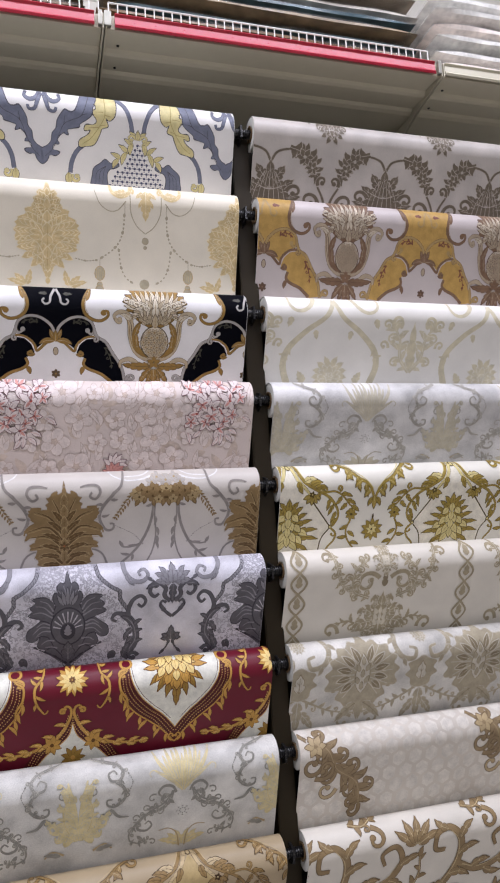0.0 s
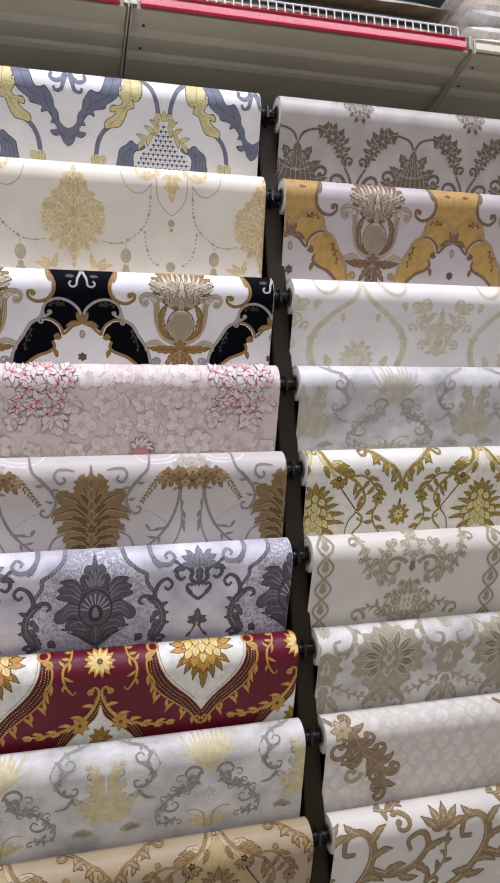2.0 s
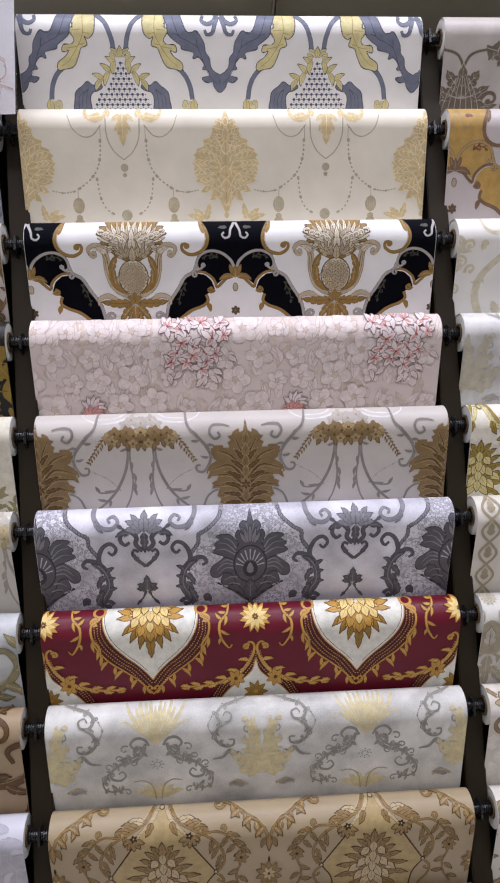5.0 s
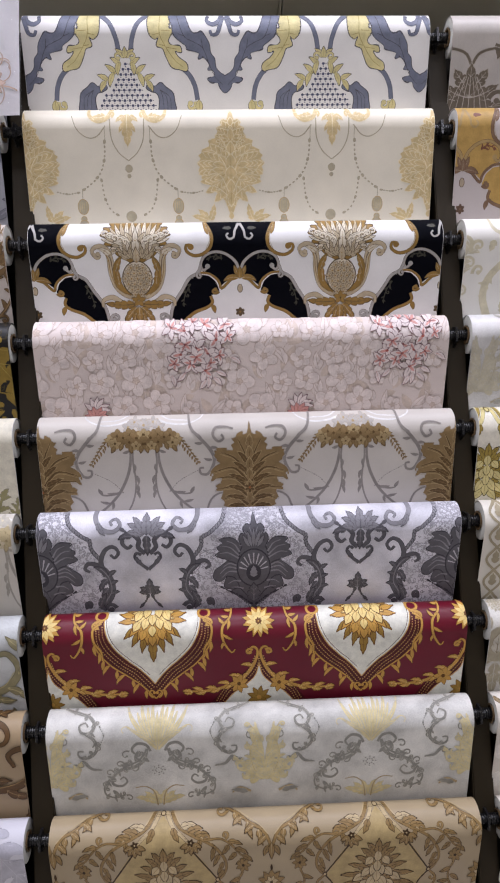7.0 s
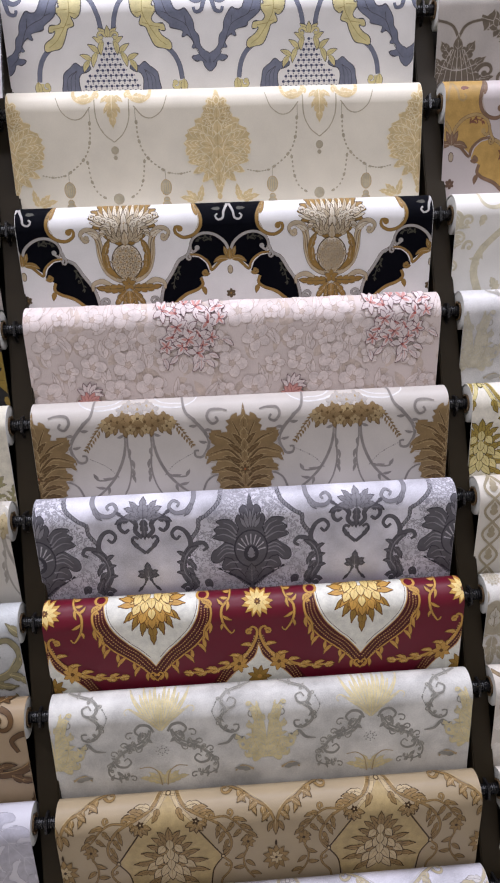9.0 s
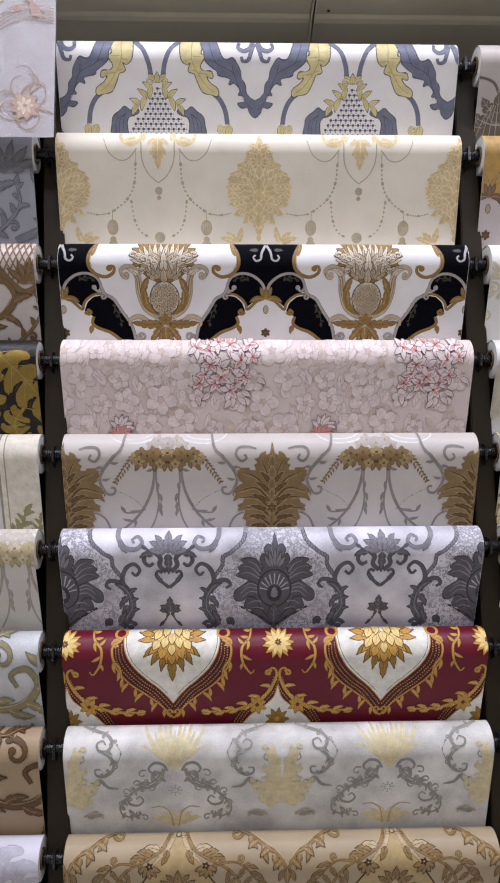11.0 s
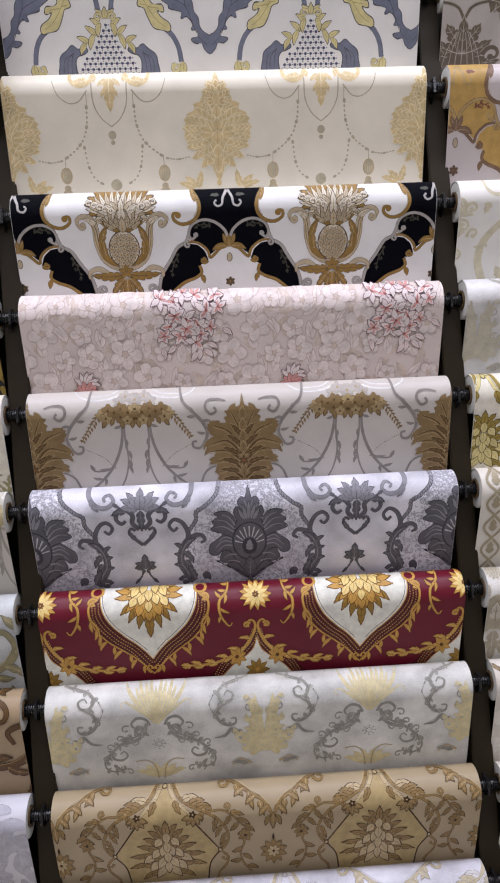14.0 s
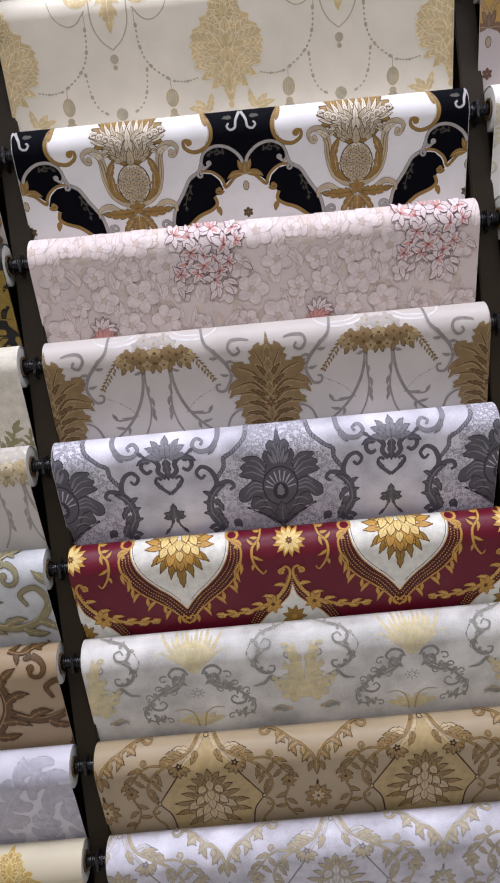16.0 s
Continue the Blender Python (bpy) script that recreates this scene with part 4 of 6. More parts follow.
    for a in (-170, -140, -110, -70, -40, -10):
        p.leaf("rose_print", 4, 340, a, 44, 22, 10, 0, "dark_print", "red_print", 1.0)


def design_garland(p, s):
    D, G = (2 + s, 368 + s, 736 + s), (-183 + s, 184 + s, 552 + s)
    p.zoom = 0.403
    p.at(*G)
    p.stroke("white_print", [(0, 34), (60, 24), (110, 38), (180, 42), (240, 20), (262, -6)], 9, 5)
    p.stroke("white_print", [(60, -6), (110, 20), (190, 26)], 6, 4)
    p.stroke("grey_print", [(66, 118), (60, 180), (76, 258), (116, 338), (170, 398), (240, 450)], 9, 7, 4, edge="soft_print")
    p.stroke("grey_print", [(48, 126), (52, 200), (44, 300), (60, 378), (92, 440)], 8, 6, edge="soft_print")
    for x, y, a, L in ((46, 210, 100, 46), (42, 260, 120, 50), (40, 300, 110, 52), (46, 330, 130, 44), (62, 150, 40, 38), (118, 340, 20, 60), (150, 380, 100, 40), (160, 385, 10, 50)):
        p.leaf("grey_print", x, y, a, L, 14, -40)
    p.stroke("grey_print", [(118, 338), (156, 350), (196, 348), (208, 324)], 9, 7)
    p.leaf("grey_print", 190, 348, -40, 38, 16, -30)
    p.beads("grey_print", [(104, 338), (150, 290), (232, 246)], 3.0, 11)
    r = random.Random(3)
    p.stroke("deep_print", [(140, 96), (186, 140), (236, 218)], 3)
    for k in range(9):
        x, y = 148 + 10 * k, 100 + 13.5 * k
        for a in (10, 100):
            p.leaf("brown_print", x, y, a + r.uniform(-10, 10), 26 - k, 9, 0)
    for x, y, q in ((0, 44, 30), (40, 30, 26), (66, 52, 28)):
        p.rosette("soft_print", x, y, q, 5, "pale_print", "pale_print", 0.7, r.uniform(0, 70), soft=True)
    for x, y, q in ((140, 104, 26), (112, 88, 30), (124, 120, 26), (88, 96, 30), (58, 82, 28), (62, 116, 28), (30, 98, 32), (2, 84, 26), (4, 124, 32), (34, 132, 22)):
        p.rosette("brown_print" if q > 27 else "pale_print", x, y, q, 5, "deep_print", "deep_print", 0.8, 70 * r.random(), soft=True)
    for x, y, a in ((10, 130, 80), (92, 118, 70), (124, 130, 60), (60, 130, 100)):
        p.leaf("brown_print", x, y, a, 34, 18, 0, 0, "deep_print", "pale_print", 1.6)
    p.at(*D)
    p.stroke("grey_print", [(266, -6), (252, 62), (216, 102), (168, 160), (154, 208), (182, 262), (214, 262), (218, 238), (200, 236)], 8, 8, 6, edge="soft_print")
    for x, y, a in ((236, 86, 160), (200, 124, 20), (176, 150, 200), (160, 200, 10)):
        p.leaf("grey_print", x, y, a, 42, 14, -40)
    p.stroke("grey_print", [(70, 66), (104, 58), (146, 62), (158, 92), (136, 120), (112, 108), (122, 90)], 5, 9, 4, edge="soft_print")
    p.stroke("grey_print", [(196, 440), (170, 378), (130, 352), (96, 356)], 9, 7, edge="soft_print")
    p.shape("brown_print", [(-2, 62), (10, 84), (26, 92), (30, 78), (52, 88), (62, 104), (78, 110), (64, 128), (80, 138), (72, 154), (90, 160), (108, 150), (136, 152), (160, 168), (138, 176), (158, 186), (140, 200), (150, 214), (126, 216), (150, 230), (167, 246), (174, 272), (158, 262), (167, 284), (170, 302), (140, 282), (122, 286), (130, 306), (152, 318), (142, 330), (154, 344), (136, 346), (118, 340), (124, 366), (130, 384), (110, 392), (118, 412), (96, 418), (60, 440), (-2, 450)], "soft_print", 0.6)
    for q in ([(6, 250), (24, 170), (50, 112)], [(8, 280), (60, 200), (128, 168)], [(10, 300), (70, 240), (156, 256)], [(10, 330), (70, 284), (150, 284)], [(8, 370), (60, 330), (138, 332)], [(8, 410), (60, 370), (112, 380)], [(4, 230), (10, 160), (4, 90)]):
        p.stroke("deep_print", q, 14, 3, edge="pale_print")
        p.stroke("pale_print", [(x, y + 9) for x, y in q], 3, 1.6)
    for x, y, a, L in ((16, 420, -20, 84), (16, 384, -24, 96), (16, 346, -30, 92), (14, 306, -40, 90), (12, 262, -54, 80), (10, 220, -66, 70)):
        p.leaf("deep_print", x, y, a, L, 24, 30, 3, "pale_print", "brown_print", 1.6)
    p.at(*D, mirror=False)
    for y in (150, 200, 250, 300, 350, 400):
        p.leaf("brown_print", 0, y, -90, 58, 30, 0, 2, "pale_print", "deep_print", 1.8)
    p.rosette("deep_print", 0, 330, 26, 6, "pale_print", "rust_print", 0.5, 30)


def design_lace_damask(p, s):
    D, H = (0 + s, 371 + s, 742 + s), (-185 + s, 187 + s, 557 + s)
    r = random.Random(8)
    p.at(*D, mirror=False)
    p.steady = True
    for _ in range(1500):
        y = r.uniform(0, 185)
        w = 50 + 0.2 * y if y < 22 else min(114, 54 + 0.66 * (y - 22))
        x = r.uniform(-w, w)
        a = r.uniform(0, 6.28)
        q = r.uniform(2.4, 4.6)
        p.stroke("lace_print", [(x, y), (x + q * math.cos(a), y + q * math.sin(a)), (x + q * 1.5 * math.cos(a + 1), y + q * 1.5 * math.sin(a + 1))], 1.5)
    p.steady = False
    p.order += 1
    p.zoom = 0.508
    p.at(*D)
    line = spline([(95, -6), (108, 44), (148, 84), (176, 102), (180, 132), (206, 168)], 1.0)
    for k in range(0, len(line) - 4, 11):
        h = math.degrees(math.atan2(*(line[k + 3] - line[k])[::-1]))
        p.oval("edge_print", *line[k], 11, 6.4, h + 34)
        p.oval("mid_print", *line[k], 9, 4.4, h + 34)
    p.stroke("dark_print", [(196, 352), (236, 290), (232, 232), (206, 194), (168, 182), (152, 200), (168, 212)], 26, 7, 4, edge="edge_print")
    p.stroke("dark_print", [(222, 230), (208, 180), (224, 138), (252, 124), (270, 144), (256, 164), (242, 152)], 18, 7, edge="edge_print")
    p.leaf("dark_print", 226, 232, -110, 60, 18, -60, 0, "edge_print", "mid_print", 1.5)
    for y, a in ((240, 150), (270, 140), (300, 130)):
        p.leaf("dark_print", 228, y, a, 56, 20, -50, 2, "edge_print", "mid_print", 1.5)
    for y, a in ((230, -60), (262, -50), (296, -40)):
        p.leaf("dark_print", 230, y, a, 34, 14, 50, 0, "edge_print", "mid_print", 1.5)
    p.stroke("mid_print", [(206, 330), (236, 282), (228, 230), (204, 200)], 3)
    p.curl("dark_print", 250, 352, -120, 70, -260, 14, edge="edge_print")
    p.leaf("dark_print", 190, 345, -70, 60, 22, 10, 3, "edge_print", "mid_print", 1.5)
    p.curl("dark_print", 150, 352, -120, 60, 280, 13, edge="edge_print")
    # head: broad feathered lobes
    p.shape("dark_print", [(-2, 40), (10, 62), (24, 58), (36, 74), (32, 92), (44, 92), (50, 112), (42, 132), (54, 122), (68, 108), (90, 104), (116, 110), (106, 124), (125, 138), (118, 152), (131, 166), (112, 176), (90, 184), (112, 204), (135, 222), (138, 252), (114, 260), (92, 242), (102, 268), (98, 286), (72, 292), (80, 302), (60, 314), (40, 332), (20, 350), (-2, 352)], "edge_print", 1.0)
    for q, w in (([(40, 136), (50, 170), (30, 200)], 4), ([(90, 186), (64, 196), (44, 226)], 4), ([(92, 242), (66, 250), (46, 290)], 4), ([(72, 292), (50, 288), (20, 320)], 4)):
        p.stroke("edge_print", q, w, 3)
    for q in ([(50, 168), (80, 140), (108, 134)], [(52, 178), (88, 158), (116, 160)], [(48, 156), (66, 128), (92, 116)], [(54, 216), (90, 210), (118, 234)], [(54, 228), (86, 226), (112, 248)], [(60, 204), (84, 196), (106, 210)], [(46, 262), (70, 260), (90, 272)], [(36, 290), (56, 284), (78, 284)], [(14, 130), (20, 100), (32, 84)], [(8, 120), (8, 90), (14, 70)]):
        p.stroke("mid_print", q, 6, 2)
    p.beads("edge_print", [(10, 346), (50, 316), (90, 296), (112, 282)], 4.4, 10)
    p.beads("light_print", [(14, 354), (54, 326), (94, 306), (116, 292)], 4.0, 10)
    p.at(*D, mirror=False)
    for k in (-2, -1, 0, 1, 2):
        p.leaf("mid_print", k * 6, 140, -90 + k * 15, 66 - 9 * abs(k), 13, 0, 0, "edge_print", None, 1.4)
    p.oval("edge_print", 0, 214, 60, 70)
    p.oval("dark_print", 0, 214, 55, 65)
    for k in range(-4, 5):
        g = radians(-90 + k * 21)
        p.stroke("light_print", [(24 * math.cos(g), 222 + 24 * math.sin(g)), (50 * math.cos(g), 218 + 58 * math.sin(g))], 3, 5)
    p.oval("edge_print", 0, 232, 26, 30)
    p.leaf("mid_print", 0, 250, -90, 44, 26, 0, 3, "edge_print")
    p.leaf("dark_print", 0, 340, -90, 70, 44, 0, 3, "edge_print", "mid_print", 2.0)
    p.at(*H)
    p.stroke("mid_print", [(172, -6), (170, 32), (146, 66), (110, 72), (88, 52), (102, 30), (122, 40), (114, 52)], 14, 6, 3, edge="dark_print")
    p.leaf("mid_print", 164, 40, 100, 52, 16, 40, 2, "dark_print", "dark_print", 1.4)
    p.beads("dark_print", [(82, 66), (50, 88)], 7, 11)
    p.stroke("dark_print", [(8, 152), (30, 128), (26, 104), (46, 84), (74, 86), (82, 112), (66, 130), (50, 120)], 12, 8, 4, edge="edge_print")
    p.leaf("dark_print", 46, 92, -20, 52, 20, 60, 2, "edge_print", "mid_print", 1.5)
    p.stroke("dark_print", [(0, 208), (26, 186), (44, 164), (36, 148), (22, 156)], 10, 7, edge="edge_print")
    p.leaf("dark_print", 20, 188, -30, 40, 14, -50, 2, "edge_print", None, 1.5)
    for a, L in ((-18, 62), (-44, 70), (-66, 72)):
        p.leaf("mid_print", 4, 84, a, L, 26, 24, 3, "dark_print", "dark_print", 1.6)
    p.beads("dark_print", [(8, 306), (18, 326), (40, 350)], 6, 10)
    for a, L in ((-10, 34), (-40, 36)):
        p.leaf("dark_print", 2, 292, a, L, 20, 20, 2, "edge_print", "mid_print", 1.5)
    p.at(*H, mirror=False)
    p.leaf("mid_print", 0, 90, -90, 78, 34, 0, 3, "dark_print", "dark_print", 1.6)
    p.leaf("dark_print", 0, 84, 90, 74, 26, 0, 3, "edge_print", "mid_print", 1.5)
    p.leaf("dark_print", 0, 300, -90, 58, 30, 0, 3, "edge_print", "mid_print", 1.5)


def design_sunflower_ogee(p, s):
    S, W = (4 + s, 370 + s, 736 + s), (-179 + s, 187 + s, 553 + s)
    p.zoom = 0.495
    p.at(*W)
    edge = [(160, -6), (166, 40), (156, 90), (130, 136), (86, 180), (56, 204), (24, 236), (0, 266)]
    outer = [(172, 34), (200, 48), (206, 92), (190, 142), (150, 192), (96, 232), (50, 268), (0, 322)]
    p.poly("strap_print", outer + edge[::-1][:-1])
    p.poly("white_print", [(-1, -6)] + edge + [(-1, 266)])
    p.stroke("dot_print", edge, 3.5)
    p.stroke("strap_print", [(x - 7, y - 5) for x, y in edge[:-1]], 1.8)
    p.steady = True
    q = spline([(184, 60), (180, 100), (158, 144), (112, 192), (66, 226), (16, 284)], 1)
    for k in range(0, len(q), 9):
        for d in (-11, 0, 10):
            p.oval("dot_print", q[k][0] + d, q[k][1] + d * 0.6, 2.3, 2.3)
    p.steady = False
    p.order += 1
    p.stroke("gold_print", outer, 5, 5, edge="deep_print")
    p.oval("gold_print", 178, 14, 24, 20)
    p.oval("field_print", 178, 14, 15, 12)
    p.curl("gold_print", 180, 34, 0, 60, 220, 9, edge="deep_print")
    p.stroke("gold_print", [(176, 40), (204, 60), (202, 104), (180, 140), (176, 176), (168, 170)], 6, 5, 2, edge="deep_print")
    for x, y, a, L, b in ((196, 110, 60, 60, 60), (186, 140, 100, 56, -40), (170, 168, 60, 64, 50), (150, 190, 20, 60, 60), (128, 208, 70, 54, 40), (100, 226, 20, 66, 50), (76, 244, 80, 50, 40), (52, 262, 30, 60, 50), (30, 286, 70, 44, 30)):
        p.leaf("gold_print", x, y, a, L * 0.8, 12, b, 0, "deep_print", None, 1.2)
    p.curl("gold_print", 4, 318, -20, 56, -240, 9, edge="deep_print")
    # hanging flower: olive outer petals, gold ones, pale heart
    for a, L in ((90, 166), (70, 150), (52, 140), (34, 136)):
        p.leaf("olive_print", 4, 22, a, L * 0.88, 32, 10, 3, "deep_print", "deep_print", 2)
    for a, L in ((-8, 118), (8, 132), (22, 136), (40, 124), (58, 116), (78, 124)):
        p.leaf("gold_print", 3, 16, a, L * 0.86, 30, -22 if a < 30 else 8, 3, "deep_print", "olive_print", 2)
    for a, L in ((2, 84), (20, 86), (40, 78)):
        p.leaf("light_print", 3, 12, a, L * 0.86, 24, -12, 2, "deep_print", "gold_print", 2)
    p.curl("olive_print", 70, 4, 0, 50, -230, 8, edge="deep_print")
    p.at(*W, mirror=False)
    p.leaf("olive_print", 0, 90, 90, 92, 30, 0, 3, "deep_print", "deep_print", 2)
    for x, y in ((0, 106), (-26, 88), (26, 88), (0, 74), (-44, 60), (44, 60), (-20, 50), (20, 50), (0, 36), (-40, 24), (40, 24), (-16, 10), (16, 10)):
        p.leaf("light_print" if y < 80 else "gold_print", x, y - 22, 90 - x * 0.7, 40, 26, 0, 0, "deep_print", "gold_print" if y < 80 else "olive_print", 1.8)
    p.at(*S)
    p.poly("strap_print", [(-1, 150), (12, 168), (36, 216), (80, 264), (130, 292), (176, 350), (124, 350), (90, 312), (58, 290), (16, 250), (-1, 204)])
    p.poly("white_print", [(-1, 204), (16, 250), (58, 288), (90, 310), (128, 350), (-1, 350)])
    p.stroke("dot_print", [(0, 204), (16, 250), (58, 288), (90, 310), (128, 350)], 3.5)
    p.steady = True
    q = spline([(6, 180), (24, 224), (66, 270), (112, 296), (146, 346)], 1)
    for k in range(0, len(q), 9):
        for d in (-9, 0, 9):
            p.oval("dot_print", q[k][0] + d, q[k][1] - d * 0.5, 2.3, 2.3)
    p.steady = False
    p.order += 1
    p.stroke("gold_print", [(40, 158), (22, 140), (6, 152), (10, 186), (40, 236), (90, 272), (150, 294), (214, 300), (272, 296)], 6, 5, 6, edge="deep_print")
    for x, y, a, L, b in ((24, 210, -30, 60, 50), (40, 236, 40, 56, 40), (60, 252, -30, 70, 40), (90, 270, 50, 60, -30), (104, 276, -30, 66, 50), (140, 290, 40, 56, -40), (150, 294, -30, 60, 40), (190, 300, 30, 56, -40), (200, 300, -40, 60, 40), (236, 300, 20, 50, -30), (240, 300, -20, 50, 30)):
        p.leaf("gold_print", x, y, a, L * 0.72, 15, b, 2, "deep_print", "light_print", 1.2)
    p.rosette("gold_print", 72, 276, 36, 7, "deep_print", "deep_print", 0.5)
    p.curl("gold_print", 18, 156, -40, 50, 260, 10, edge="deep_print")
    p.stroke("gold_print", [(92, -6), (100, 34), (126, 68), (124, 116), (96, 158), (84, 146)], 5, 4, 4, edge="deep_print")
    for x, y, a, L, b in ((104, 40, 100, 56, -40), (116, 56, -20, 50, -50), (126, 90, 130, 60, 40), (120, 120, 40, 40, 60), (102, 30, 20, 44, -50), (94, 6, 30, 40, -60)):
        p.leaf("gold_print", x, y, a, L * 0.7, 10, b, 0, "deep_print", None, 1.2)
    p.at(*S, mirror=False)
    p.rosette("gold_print", 0, 50, 58, 13, "deep_print", None, 0.34)
    p.rosette("light_print", 0, 50, 46, 11, "gold_print", None, 0.34, 12)
    p.rosette("deep_print", 0, 50, 14, 7, None, "gold_print", 0.6)
    p.rosette("olive_print", 0, 330, 44, 9, "deep_print", "gold_print", 0.4)


def design_soft_scroll(p, s, rep=367):
    A, B = (s - rep / 2, s + rep / 2, s + 1.5 * rep), (s, s + rep, s + 2 * rep)
    p.zoom = 0.409 * rep / 367
    p.at(*A)
    for k, (x, y) in enumerate(((124, 92), (112, 50), (126, 6), (84, 30), (70, -6), (42, 10), (22, -6), (96, 110))):
        p.stroke("gold_print", [(2, 190), (x * 0.30, 150), (x * 0.8, (y + 120) / 2), (x, y)], 9, 5, 12, edge="pale_print")
        p.stroke("pale_print", [(4, 176), (x * 0.34, 146), (x * 0.78, (y + 124) / 2), (x * 0.96, y + 6)], 3, 2)
    p.curl("gold_print", 108, 96, -30, 60, 160, 5)
    p.stroke("grey_print", [(30, 196), (48, 168), (84, 162), (108, 186), (92, 206), (74, 194)], 10, 5, 4, edge="pale_print")
    p.stroke("grey_print", [(44, 186), (62, 236), (104, 264), (152, 272), (192, 302), (196, 336), (160, 346), (136, 326), (150, 306), (166, 318)], 14, 5, 4, edge="pale_print")
    p.stroke("grey_print", [(194, 300), (232, 344), (228, 384), (186, 398), (146, 386)], 9, 5, edge="pale_print")
    for x, y, a, L, t in ((112, 196, -20, 70, 230), (140, 250, -50, 60, 230), (184, 290, -60, 64, 240), (86, 250, 100, 60, -200), (214, 330, -20, 50, 250), (150, 392, 200, 60, -240)):
        p.curl("grey_print", x, y, a, L, t, 7, edge="pale_print")
    for x, y, a, L in ((60, 200, 20, 50), (80, 190, 60, 60), (110, 250, -10, 50), (200, 360, 120, 46), (60, 220, 120, 34)):
        p.leaf("grey_print", x, y, a, L, 16, 30, 0, "pale_print")
    for x, y, a, L in ((6, 440, -60, 90), (10, 430, -30, 104), (4, 440, -84, 80)):
        p.leaf("gold_print", x, y, a, L, 30, 26, 3, "pale_print", "pale_print")
    p.vine("grey_print", [(50, 196), (84, 236), (140, 262), (192, 300), (226, 352)], 24, 7, "pale_print")
    p.vine("grey_print", [(228, 384), (190, 398), (150, 384)], 20, 3, "pale_print")
    p.stroke("tan_print", [(12, 440), (24, 380), (60, 352), (104, 356)], 6, 3)
    p.at(*A, mirror=False)
    for k in range(8):
        a = k * math.pi / 4
        for q in (14, 26):
            p.oval("grey_print", q * math.cos(a), 280 + q * 0.8 * math.sin(a), 3.4, 2.6)
    p.leaf("gold_print", 0, 196, -90, 170, 26, 0, 0, "pale_print", "pale_print")
    p.at(*B)
    p.stroke("grey_print", [(60, 4), (120, 26), (164, 40), (190, 74), (172, 108), (138, 106), (128, 78), (152, 66), (164, 84)], 8, 5, 6, edge="pale_print")
    p.beads("grey_print", [(212, 84), (228, 124), (204, 172)], 3.6, 10)
    p.stroke("grey_print", [(156, 112), (190, 142), (196, 182), (160, 214), (124, 210), (120, 186), (142, 186)], 12, 5, 4, edge="pale_print")
    p.stroke("grey_print", [(106, 262), (136, 232), (168, 262), (212, 270)], 10, 4, 6, edge="pale_print")
    for x, y, a, L, t in ((112, 262, -90, 70, 290), (120, 250, 140, 50, 240), (186, 170, -30, 50, 230), (30, 150, -60, 90, 240), (20, 210, -20, 60, 240)):
        p.curl("grey_print", x, y, a, L, t, 7, edge="pale_print")
    for k, (x, y) in enumerate(((130, 230), (118, 270), (96, 310), (60, 330), (64, 120), (40, 90), (76, 170))):
        p.stroke("gold_print", [(4, 340), (x * 0.4, (y + 330) / 2), (x * 0.9, y + 22), (x, y)], 9, 5, 14, edge="pale_print")
    for y, a in ((330, -20), (290, -40), (240, -50), (180, -60)):
        p.leaf("gold_print", 6, y, a, 96, 30, 40, 3, "pale_print", "pale_print")
    p.vine("grey_print", [(90, 14), (150, 34), (190, 70), (178, 120), (196, 176), (150, 214)], 20, 6, "pale_print")
    p.vine("gold_print", [(14, 340), (50, 280), (60, 210), (36, 140), (64, 96)], 30, 6, "pale_print", "tan_print")
    p.vine("gold_print", [(20, 330), (80, 290), (118, 240)], 26, 4, "pale_print")
    p.stroke("tan_print", [(60, 392), (110, 372), (140, 396)], 10, 6)
    p.leaf("grey_print", 70, 396, -20, 80, 22, 20, 2, "pale_print")


